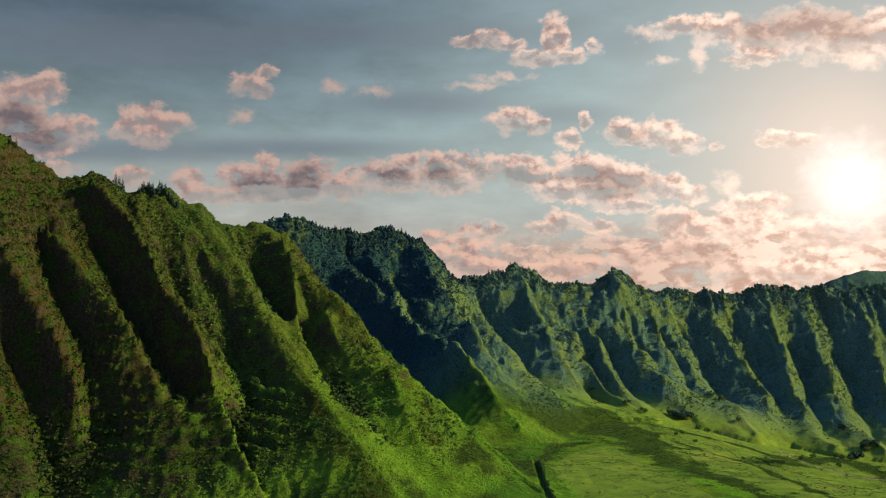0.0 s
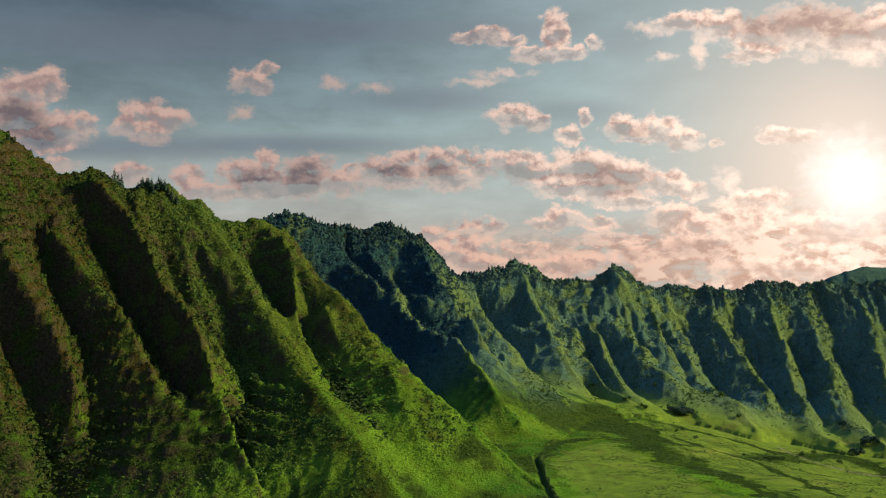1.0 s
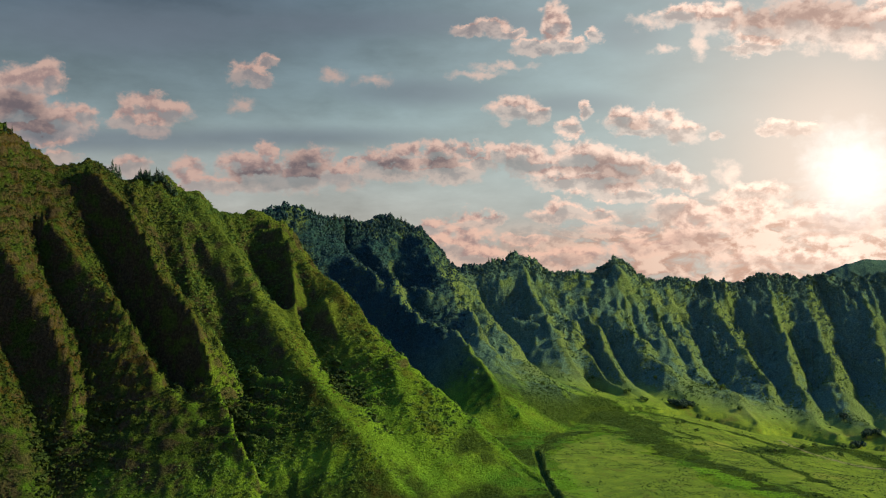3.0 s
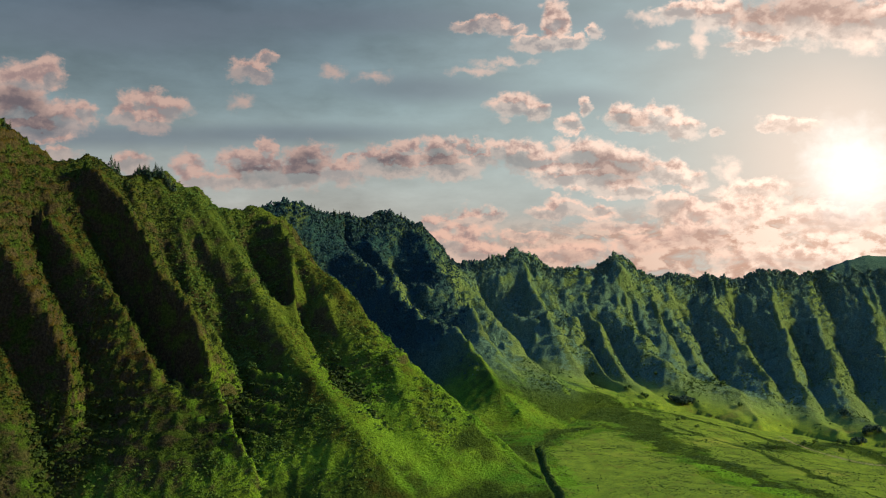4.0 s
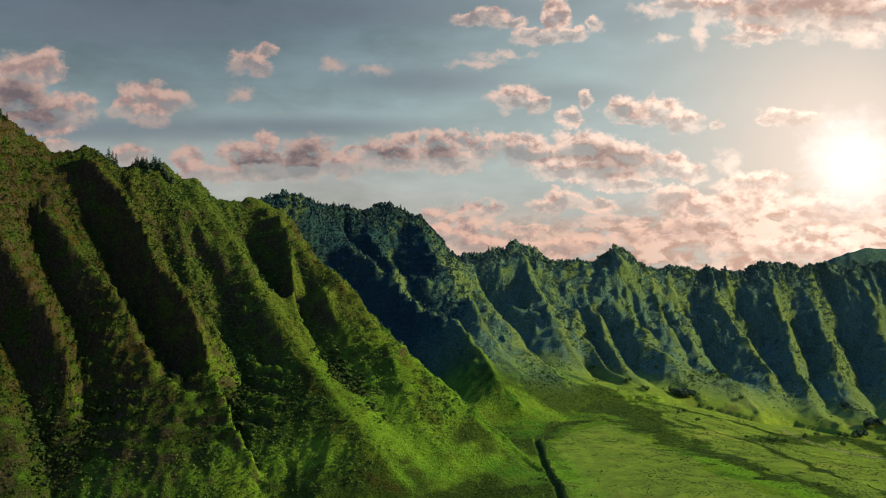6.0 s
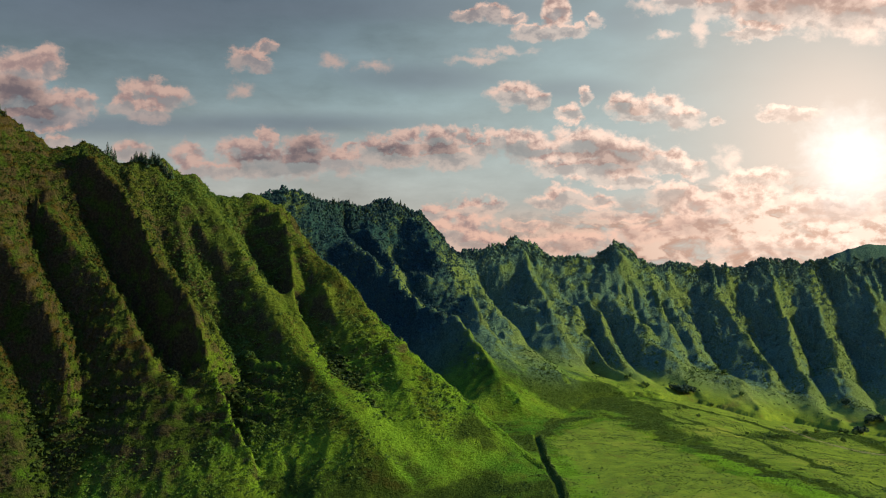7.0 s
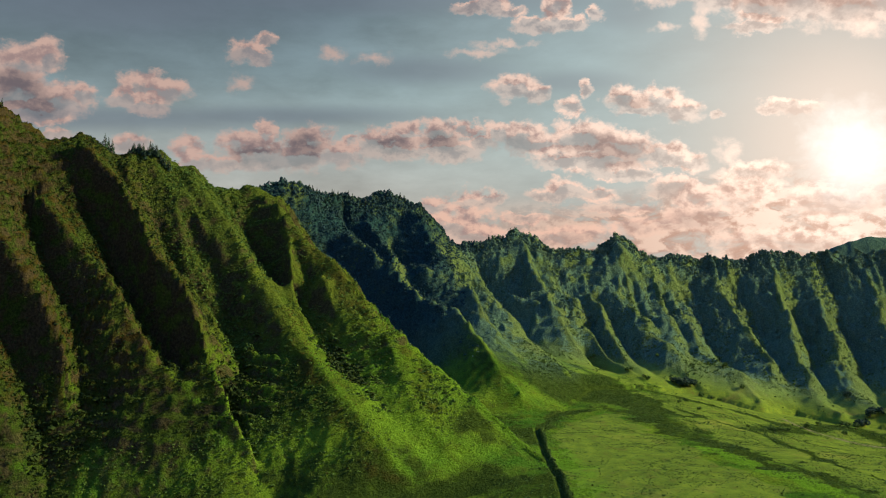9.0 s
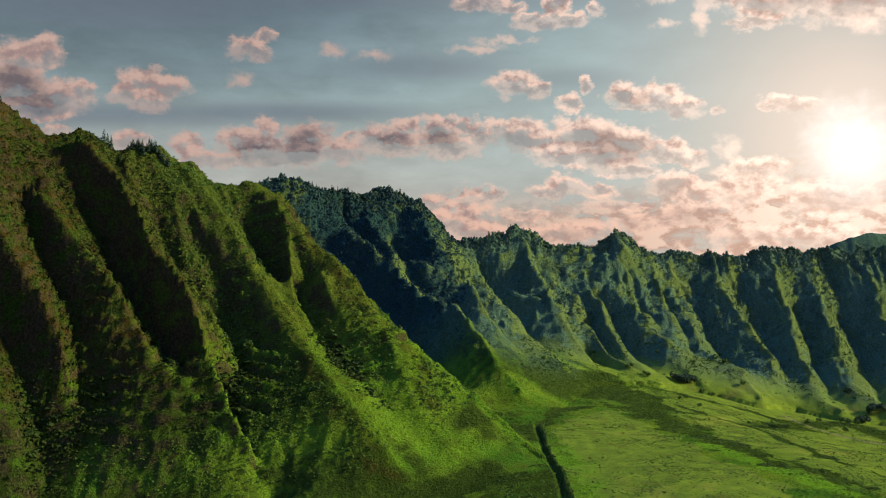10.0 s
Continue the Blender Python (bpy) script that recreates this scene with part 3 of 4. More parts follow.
def hillside_material():
    mat, tree, bsdf = material("grass_and_shrub_slopes")
    geo = tree.nodes.new("ShaderNodeNewGeometry")
    pos = geo.outputs["Position"]
    up = tree.nodes.new("ShaderNodeSeparateXYZ")
    tree.links.new(geo.outputs["Normal"], up.inputs[0])
    big = noise_node(tree, pos, 0.012, 5, 0.6)
    mid = noise_node(tree, pos, 0.07, 6, 0.62)
    small = noise_node(tree, pos, 0.45, 5, 0.65)
    tufts = noise_node(tree, pos, 1.1, 4, 0.7)
    grass = blend(tree, step(tree, big, 0.38, 0.62), (0.037, 0.103, 0.009), (0.086, 0.148, 0.011))
    grass = blend(tree, math_node(tree, "MULTIPLY", step(tree, mid, 0.52, 0.7), 0.45), grass, (0.13, 0.140, 0.016))
    meadow = blend(tree, step(tree, math_node(tree, "MULTIPLY_ADD", mid, 0.6, math_node(tree, "MULTIPLY", small, 1.1)), 0.68, 1.02), (0.130, 0.188, 0.018), (0.048, 0.088, 0.012))
    meadow = blend(tree, math_node(tree, "MULTIPLY", step(tree, big, 0.55, 0.7), 0.6), meadow, (0.175, 0.180, 0.030))
    meadow = blend(tree, math_node(tree, "MULTIPLY", step(tree, math_node(tree, "MULTIPLY_ADD", small, 0.6, mid), 0.86, 1.0), 0.5), meadow, (0.185, 0.165, 0.030))
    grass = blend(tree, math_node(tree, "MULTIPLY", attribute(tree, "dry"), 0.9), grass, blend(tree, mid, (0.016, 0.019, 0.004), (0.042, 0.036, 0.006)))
    grass = blend(tree, attribute(tree, "meadow"), grass, meadow)
    grass = blend(tree, attribute(tree, "vivid"), grass, (0.085, 0.185, 0.011))
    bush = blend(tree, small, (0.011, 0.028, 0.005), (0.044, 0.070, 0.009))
    # high near faces: bush lightened to stand in for skylight, grass browner
    upper_tone = attribute(tree, "upper_tone")
    bush = blend(tree, upper_tone, bush, blend(tree, small, (0.016, 0.042, 0.007), (0.066, 0.086, 0.012)))
    grass = blend(tree, math_node(tree, "MULTIPLY", upper_tone, 0.8), grass, blend(tree, mid, (0.038, 0.072, 0.008), (0.096, 0.106, 0.014)))
    # far slopes: distance haze put into bluer, paler plant colours
    hazy_woods = attribute(tree, "hazy_woods")
    grass = blend(tree, math_node(tree, "MULTIPLY", hazy_woods, 0.8), grass, blend(tree, mid, (0.060, 0.106, 0.038), (0.104, 0.132, 0.040)))
    bush = blend(tree, hazy_woods, bush, blend(tree, small, (0.037, 0.098, 0.070), (0.078, 0.122, 0.050)))
    # far mountain's shade and the distant ridge's haze, put into the bush colour
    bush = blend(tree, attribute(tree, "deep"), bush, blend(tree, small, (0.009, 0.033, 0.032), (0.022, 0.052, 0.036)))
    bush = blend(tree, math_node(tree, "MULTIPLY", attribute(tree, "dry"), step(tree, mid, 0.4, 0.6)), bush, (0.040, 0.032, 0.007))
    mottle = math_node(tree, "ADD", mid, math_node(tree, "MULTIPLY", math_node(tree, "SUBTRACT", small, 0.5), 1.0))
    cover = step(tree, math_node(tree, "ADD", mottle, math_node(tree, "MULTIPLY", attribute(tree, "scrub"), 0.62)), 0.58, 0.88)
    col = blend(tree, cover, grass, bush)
    rock = math_node(tree, "MULTIPLY", step(tree, up.outputs[2], 0.40, 0.58, 1.0, 0.0), step(tree, math_node(tree, "ADD", mid, math_node(tree, "MULTIPLY", tufts, 0.3)), 0.54, 0.70))
    rock = math_node(tree, "MULTIPLY", rock, step(tree, hazy_woods, 0.0, 0.6, 1.0, 0.12))
    col = blend(tree, math_node(tree, "MULTIPLY", rock, 0.8), col, blend(tree, small, (0.018, 0.018, 0.010), (0.066, 0.054, 0.024)))
    col = blend(tree, attribute(tree, "soil"), col, blend(tree, tufts, (0.10, 0.105, 0.042), (0.18, 0.175, 0.075)))
    speckle = math_node(tree, "MULTIPLY_ADD", small, 0.6, math_node(tree, "MULTIPLY", tufts, 0.4))
    col = blend(tree, 0.8, col, blend(tree, step(tree, speckle, 0.36, 0.66), (0.5, 0.5, 0.5), (1.42, 1.42, 1.42)), "MULTIPLY")
    tree.links.new(col, bsdf.inputs["Base Color"])
    bsdf.inputs["Roughness"].default_value = 0.9
    bsdf.inputs["Specular IOR Level"].default_value = 0.0
    bump = tree.nodes.new("ShaderNodeBump")
    bump.inputs["Distance"].default_value = 2.6
    tree.links.new(step(tree, attribute(tree, "meadow"), 0.0, 0.8, 1.0, 0.3), bump.inputs["Strength"])
    tree.links.new(math_node(tree, "MULTIPLY_ADD", mid, 1.2, math_node(tree, "MULTIPLY_ADD", tufts, 0.35, small)), bump.inputs["Height"])
    tree.links.new(bump.outputs[0], bsdf.inputs["Normal"])
    return mat


def leaf_material(name, dark, light):
    mat, tree, bsdf = material(name)
    geo = tree.nodes.new("ShaderNodeNewGeometry")
    patch = noise_node(tree, geo.outputs["Position"], 0.05, 4, 0.6)
    mix = math_node(tree, "MULTIPLY_ADD", geo.outputs["Random Per Island"], 0.4, math_node(tree, "MULTIPLY_ADD", patch, 1.6, -0.55), clamp=True)
    tree.links.new(blend(tree, mix, dark, light), bsdf.inputs["Base Color"])
    bsdf.inputs["Roughness"].default_value = 0.8
    bsdf.inputs["Specular IOR Level"].default_value = 0.1
    return mat


def bark_material():
    mat, tree, bsdf = material("grey_brown_bark")
    pos = tree.nodes.new("ShaderNodeNewGeometry").outputs["Position"]
    tree.links.new(blend(tree, noise_node(tree, pos, 2.5, 5, 0.65), (0.05, 0.038, 0.028), (0.17, 0.14, 0.11)), bsdf.inputs["Base Color"])
    bsdf.inputs["Roughness"].default_value = 0.95
    return mat


SHRUB_LEAF = leaf_material("shrub_leaves", (0.024, 0.060, 0.009), (0.070, 0.125, 0.016))
BRIGHT_LEAF = leaf_material("sunny_shrub_leaves", (0.035, 0.080, 0.010), (0.095, 0.145, 0.018))
DRY_LEAF = leaf_material("dry_shrub_twigs", (0.034, 0.031, 0.005), (0.100, 0.080, 0.010))
# darker copy of the shrub leaves, with shade put into the colour
SHADED_LEAF = leaf_material("shaded_shrub_leaves", (0.010, 0.025, 0.003), (0.030, 0.049, 0.006))
# far foliage, with haze in the blue of its colour
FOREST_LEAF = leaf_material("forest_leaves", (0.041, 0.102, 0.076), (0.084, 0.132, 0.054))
# darker copy of the forest leaves for the far mountain's shaded slopes
SHADED_FOREST_LEAF = leaf_material("shaded_forest_leaves", (0.010, 0.034, 0.036), (0.020, 0.050, 0.038))
PINE_LEAF = leaf_material("pine_needles", (0.010, 0.032, 0.018), (0.035, 0.065, 0.030))
BARK = bark_material()
HILLSIDE = hillside_material()

# ---- the ground ----
gx = spread(-620, 900, 2.5, -4600, 4600)
gx = np.unique(np.concatenate([gx[gx < -500], np.arange(-500, 74, 1.7), np.arange(74, 100, 0.9), gx[gx > 100], np.arange(900, 1420, 12)]))
gy = spread(560, 1760, 2.5, -4000, 4800)
gy = np.unique(np.concatenate([gy[gy < 780], np.arange(780, 1110, 1.7), gy[gy > 1110], np.arange(2080, 2290, 8)]))
X, Y = np.meshgrid(gx, gy)
Z, OVER = land(X, Y)
nx, ny = len(gx), len(gy)
index = np.arange(nx * ny).reshape(ny, nx)
quads = np.stack([index[:-1, :-1], index[:-1, 1:], index[1:, 1:], index[1:, :-1]], -1).ravel()
ground = new("ground", smooth_mesh("ground", np.stack([X, Y, Z], -1).reshape(-1, 3), quads, 4))
ground.data.materials.append(HILLSIDE)

def ease(v, lo, hi):
    s = np.clip((v - lo) / (hi - lo), 0, 1)
    return s * s * (3 - 2 * s)


def smooth_rows(a, n):
    """Running mean over 2n + 1 rows and columns."""
    for axis in (0, 1):
        pad = [(0, 0), (0, 0)]
        pad[axis] = (n + 1, n)
        c = np.cumsum(np.pad(a, pad, mode="edge"), axis=axis)
        a = (c[2 * n + 1:] - c[:-2 * n - 1]) / (2 * n + 1) if axis == 0 else (c[:, 2 * n + 1:] - c[:, :-2 * n - 1]) / (2 * n + 1)
    return a


# how far each place stands out over the land round it: crests carry grass, with the sun on them put into its pale
# colour; hollows carry scrub
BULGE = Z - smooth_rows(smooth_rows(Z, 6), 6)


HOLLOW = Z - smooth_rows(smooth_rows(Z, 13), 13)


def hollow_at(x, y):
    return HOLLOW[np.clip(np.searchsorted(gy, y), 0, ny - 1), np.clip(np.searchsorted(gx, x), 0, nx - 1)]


# which way the larger slopes face: eastern flanks are coloured as sunlit grass, the others as bluer shaded bush
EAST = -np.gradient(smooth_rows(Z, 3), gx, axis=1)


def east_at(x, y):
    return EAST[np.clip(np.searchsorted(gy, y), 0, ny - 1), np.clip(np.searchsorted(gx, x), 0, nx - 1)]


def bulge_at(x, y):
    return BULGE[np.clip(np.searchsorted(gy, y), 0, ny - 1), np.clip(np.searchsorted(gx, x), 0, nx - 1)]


def plant_cover(x, y, over):
    """Shares of scrub, meadow, vivid grass, dry scrub and bare soil at the places x, y, with tints that stand in for
    light, shade and haze.
    """
    wob = 9 * rough(x, y, 24, 4, 61)
    belts = np.zeros_like(x)
    for points, wide in ((THIN_HEDGE, 4), (BELT_UPPER, 9), (FIELD_LINE, 5), (BELT_FOOT, 20), (HEDGE, 6)):
        belts = np.maximum(belts, 1 - ease(from_line(x, y, points) + wob * min(1, wide / 10), wide * 0.3, wide * 1.4))
    field = within(x + wob, y + wob, FIELD) * 1.0
    heath = within(x + 1.3 * wob, y + 3 * wob, HEATH) * (0.62 + 0.5 * rough(x, y, 35, 3, 153))
    bank = ease(88 - x, 0, 7) * (1 - ease(over, 24, 60)) * (1 - ease(y, 1040, 1120)) * (0.5 + 0.4 * rough(x, y, 30, 3, 155))
    foot = ease(y, 1120, 1170) * (1 - ease(y, 1290, 1350)) * ease(x, 70, 110) * (1 - ease(x, 230, 290)) * (1 - ease(over, 20, 45)) * (0.65 + 0.7 * rough(x, y, 40, 3, 179))
    heath = np.clip(np.maximum(np.maximum(heath, bank), foot), 0, 1)
    flat_part = 1 - ease(over, 12, 40)
    hill = np.maximum(ease(over, 25, 110), ease(over, 8, 45) * ease(y, 1090, 1200))
    scrub = np.clip(np.maximum(np.maximum(belts * 0.85, heath), hill * (0.55 + 0.5 * rough(x, y, 70, 3, 71) + 0.35 * ease(-x, 120, 300) + 0.3 * ease(y, 1120, 1250))), 0, 1)
    # crest strips lose bush colour, so they look caught by the sun
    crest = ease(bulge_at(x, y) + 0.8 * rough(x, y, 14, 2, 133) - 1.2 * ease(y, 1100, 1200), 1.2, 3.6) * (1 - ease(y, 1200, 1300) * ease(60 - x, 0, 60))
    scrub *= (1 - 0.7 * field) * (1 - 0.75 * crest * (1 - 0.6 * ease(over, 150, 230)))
    meadow = np.clip(np.maximum(field * 0.95, flat_part * ease(x + 0.25 * (y - 1000), 200, 260)) * (1 - belts) * (1 - ease(heath, 0.1, 0.5)), 0, 1) * flat_part
    strip = (1 - ease(from_line(x, y, VIVID_STRIP) + 0.6 * wob, 6, 11)) + (1 - ease(from_line(x, y, [(97, 850), (100, 760), (98, 660)]) + wob, 6, 14)) * 0.6
    vivid = np.clip(strip, 0, 1)
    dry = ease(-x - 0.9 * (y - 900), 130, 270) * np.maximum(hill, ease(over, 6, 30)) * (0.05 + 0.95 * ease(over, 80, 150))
    soil = np.maximum(1 - ease(from_line(x, y, TRACK), 1.5, 3.5), 0.2 * (1 - ease(np.abs(from_line(x - 3.0, y, STREAM)), 1.0, 3.0)) * (x < 92))
    # far wooded slopes, which also take the painted haze
    hazy_woods = ease(y + 0.35 * np.clip(x - 130, 0, 200), 1150, 1300) * ease(over, 6, 30)
    lush = (1 - ease(from_line(x, y, APRON) + wob, 14, 34)) * ease(over, 4, 15) * (1 - 0.75 * ease(over, 45, 95))
    scrub *= 1 - 0.9 * lush
    vivid = np.maximum(vivid, 0.5 * lush)
    backs = np.zeros_like(x)
    for points in DRY_BACKS:
        backs = np.maximum(backs, 1 - ease(from_line(x, y, points) + wob, 6, 18))
    dry = np.maximum(dry, 0.55 * backs)
    # where the far mountain's shade is carried as darker plant colour
    deep = hazy_woods * ease(y, 1160, 1300) * ease(60 - x, 0, 80)
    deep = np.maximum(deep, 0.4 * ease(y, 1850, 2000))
    # sunlight put into the cover: grass colour on eastern flanks and low feet
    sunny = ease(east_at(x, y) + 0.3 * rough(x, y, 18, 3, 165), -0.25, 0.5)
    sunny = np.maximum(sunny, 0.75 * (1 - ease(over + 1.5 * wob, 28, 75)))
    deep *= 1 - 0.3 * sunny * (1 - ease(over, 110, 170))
    scrub = np.clip(scrub + hazy_woods * (0.35 - 1.0 * sunny * (1 - 0.5 * ease(over, 150, 200))), 0, 1)
    # dim western side: its shade laid on as more dark bush colour
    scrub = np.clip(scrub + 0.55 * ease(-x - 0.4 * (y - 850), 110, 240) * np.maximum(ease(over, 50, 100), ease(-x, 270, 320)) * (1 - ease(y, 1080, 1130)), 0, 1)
    # near eastern flanks and spur edges: sunlight painted as lime grass
    sun_tint = (1 - 0.5 * ease(-x, 180, 300)) * ease(east_at(x, y) + 0.25 * rough(x, y, 12, 3, 181), 0.2, 0.7) * (1 - ease(y, 1060, 1120)) * (1 - 0.7 * ease(over, 120, 190)) * ease(over, 8, 25)
    scrub *= 1 - 0.6 * sun_tint
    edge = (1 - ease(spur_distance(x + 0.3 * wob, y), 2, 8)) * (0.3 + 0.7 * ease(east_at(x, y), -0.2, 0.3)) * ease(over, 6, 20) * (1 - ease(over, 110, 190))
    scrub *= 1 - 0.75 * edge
    sun_tint = np.maximum(sun_tint, edge)
    vivid = np.maximum(vivid, 0.4 * sun_tint)
    # light missing on the front flank, made up by brighter grass colour
    lit_flank = 1 - ease(from_line(x, y, LIT_FLANK) + wob, 10, 34)
    vivid = np.maximum(vivid, 0.35 * lit_flank)
    hazy_woods = np.maximum(hazy_woods, ease(y, 1850, 2000))
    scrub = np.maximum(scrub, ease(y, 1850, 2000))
    upper_tone = ease(over, 95, 160) * (1 - ease(y, 1100, 1180)) * ease(x + 0.5 * (y - 1000), -400, -280)
    return scrub, meadow, vivid, dry, soil, hazy_woods, deep, upper_tone


for key, values in zip(("scrub", "meadow", "vivid", "dry", "soil", "hazy_woods", "deep", "upper_tone"), plant_cover(X, Y, OVER)):
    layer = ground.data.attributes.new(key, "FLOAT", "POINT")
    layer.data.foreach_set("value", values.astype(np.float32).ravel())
tagged(ground, "steep green fluted mountain slopes and grassy valley floor", "mountain", kind="structure")


# ---- plants ----
rng = np.random.default_rng(7)


def leaf_cluster(count, leaf, shape, dome=True):
    """Corners of count small leaf sprays over the rounded outline shape(directions)."""
    d = rng.normal(size=(count, 3))
    if dome:
        d[:, 2] = np.abs(d[:, 2]) - 0.15
    d /= np.linalg.norm(d, axis=1)[:, None]
    centre = shape(d)
    n = d + rng.normal(size=(count, 3)) * 0.25
    n /= np.linalg.norm(n, axis=1)[:, None]
    a = np.cross(n, rng.normal(size=(count, 3)))
    a /= np.linalg.norm(a, axis=1)[:, None]
    b = np.cross(n, a)
    s = leaf * rng.uniform(0.6, 1.2, (count, 1))
    t = s * rng.uniform(0.6, 1.1, (count, 1))
    return np.stack([centre - a * s, centre - b * t, centre + a * s, centre + b * t], 1).reshape(-1, 3)


def scatter(name, label, category, places, sizes, tops, templates, mat):
    """One mesh of many small plants."""
    verts = []
    pick = rng.integers(0, len(templates), len(places))
    turn = rng.uniform(0, 6.283, len(places))
    for k, form in enumerate(templates):
        w = pick == k
        c, s = np.cos(turn[w])[:, None], np.sin(turn[w])[:, None]
        r, h = sizes[w][:, None], tops[w][:, None]
        x = (form[None, :, 0] * c - form[None, :, 1] * s) * r + places[w][:, 0:1]
        y = (form[None, :, 0] * s + form[None, :, 1] * c) * r + places[w][:, 1:2]
        z = form[None, :, 2] * h + places[w][:, 2:3]
        verts.append(np.stack([x, y, z], -1).reshape(-1, 3))
    verts = np.concatenate(verts)
    ob = new(name, smooth_mesh(name, verts, np.arange(len(verts)), 4))
    ob.data.materials.append(mat)
    return tagged(ob, label, category, kind="stuff")


def sow(count, box, chance):
    """Places in the box (x, x, y, y), kept with the chance given by the plants' share there."""
    x, y = rng.uniform(box[0], box[1], count), rng.uniform(box[2], box[3], count)
    z, over = land(x, y)
    keep = rng.random(count) < chance(x, y, over)
    return np.stack([x, y, z], -1)[keep]


LOW_FORMS = [leaf_cluster(10, 0.50, lambda d: d * (0.75, 0.75, 0.7)) for _ in range(5)]
TALL_FORMS = [leaf_cluster(12, 0.48, lambda d: d * (0.8, 0.8, 0.75) + (0, 0, 0.25)) for _ in range(5)]


def backs_near(x, y):
    best = np.full(x.shape, 1e6)
    for points in DRY_BACKS:
        best = np.minimum(best, from_line(x, y, points))
    return 1 - ease(best + 5 * rough(x, y, 15, 2, 147), 5, 16)


def near_chance(x, y, over):
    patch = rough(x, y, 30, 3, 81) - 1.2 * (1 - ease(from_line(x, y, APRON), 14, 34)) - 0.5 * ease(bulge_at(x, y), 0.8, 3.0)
    return ease(over, 18, 90) * np.clip(0.5 + 0.5 * patch + 0.25 * ease(-x, 100, 300) + 0.5 * ease(-hollow_at(x, y), 1.5, 5.0), 0.03, 1)


p = sow(80000, (-520, 90, 770, 1130), near_chance)
p_over = land(p[:, 0], p[:, 1])[1]
# bushy gullies and the dim west get leaves darkened for shade
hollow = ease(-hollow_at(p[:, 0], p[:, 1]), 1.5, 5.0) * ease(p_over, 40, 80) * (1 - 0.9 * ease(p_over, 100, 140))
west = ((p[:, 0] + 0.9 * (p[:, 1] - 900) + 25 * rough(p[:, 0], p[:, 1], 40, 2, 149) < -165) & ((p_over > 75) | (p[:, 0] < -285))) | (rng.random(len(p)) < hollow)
for chosen, name, label, leaf in ((~west, "hillside_scrub", "dense green scrub on the steep spurs", SHRUB_LEAF), (west, "shaded_scrub", "dense olive scrub in the west and the gullies, darkened for shade", SHADED_LEAF)):
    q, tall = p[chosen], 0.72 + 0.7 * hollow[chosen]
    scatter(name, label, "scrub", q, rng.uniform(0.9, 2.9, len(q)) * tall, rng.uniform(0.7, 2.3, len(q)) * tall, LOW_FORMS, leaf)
p = sow(26000, (-420, 90, 770, 1100), lambda x, y, o: ease(o, 8, 40) * np.clip(0.15 + 0.9 * rough(x, y, 45, 3, 91), 0.02, 1) * (1 - 0.9 * ease(-x, 130, 250)) * (1 - ease(-hollow_at(x, y), 0.5, 3.0)))
scatter("sunny_scrub", "yellow-green low shrubs on the grassy spurs", "scrub", p, rng.uniform(0.6, 1.4, len(p)), rng.uniform(0.5, 1.1, len(p)), LOW_FORMS, BRIGHT_LEAF)
p = sow(22000, (-520, 60, 780, 1080), lambda x, y, o: ease(o, 10, 50) * (0.1 + 0.9 * ease(o, 70, 140)) * np.clip(-0.25 + 0.9 * rough(x, y, 40, 3, 95) + 0.3 * ease(-x, 220, 400) * ease(o, 80, 140) + backs_near(x, y), 0, 1))
scatter("dry_scrub", "brown dry shrubs on the spurs", "scrub", p, rng.uniform(0.6, 1.3, len(p)), rng.uniform(0.5, 1.0, len(p)), LOW_FORMS, DRY_LEAF)
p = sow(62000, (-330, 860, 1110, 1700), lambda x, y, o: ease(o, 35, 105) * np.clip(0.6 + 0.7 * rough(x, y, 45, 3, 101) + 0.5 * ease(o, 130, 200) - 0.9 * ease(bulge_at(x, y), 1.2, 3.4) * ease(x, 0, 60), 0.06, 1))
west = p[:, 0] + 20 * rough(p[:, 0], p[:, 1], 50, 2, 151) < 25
for chosen, name, label, leaf in ((~west, "slope_forest", "green forest over the far fluted ridges", FOREST_LEAF), (west, "shaded_forest", "blue-green forest on the far mountain, darkened for shade", SHADED_FOREST_LEAF)):
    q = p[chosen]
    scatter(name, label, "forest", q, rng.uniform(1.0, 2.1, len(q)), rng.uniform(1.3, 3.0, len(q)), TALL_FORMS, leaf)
CREST_LINES = [line[3][:, :2].tolist() for line in CRESTS[1:4]]


def crest_chance(x, y, over):
    d = np.minimum(np.minimum(from_line(x, y, CREST_LINES[0]), from_line(x, y, CREST_LINES[1])), from_line(x, y, CREST_LINES[2]))
    return 1 - ease(d + 6 * rough(x, y, 25, 2, 141), 10, 22)


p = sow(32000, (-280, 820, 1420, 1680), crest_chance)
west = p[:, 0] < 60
for chosen, name, label, leaf in ((~west, "crest_forest", "green trees crowded along the far crest", FOREST_LEAF), (west, "mountain_top_forest", "trees crowded on the far mountain's crest, darkened for shade", SHADED_FOREST_LEAF)):
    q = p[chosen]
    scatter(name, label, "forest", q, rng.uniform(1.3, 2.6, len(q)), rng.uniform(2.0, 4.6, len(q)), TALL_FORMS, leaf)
p = sow(16000, (100, 800, 1150, 1560), lambda x, y, o: ease(o, 6, 30) * np.clip(0.1 + 0.9 * rough(x, y, 40, 3, 105), 0.03, 1))
scatter("foothill_scrub", "green shrubs over the far foothills", "scrub", p, rng.uniform(1.0, 2.2, len(p)), rng.uniform(1.0, 2.2, len(p)), LOW_FORMS, SHRUB_LEAF)


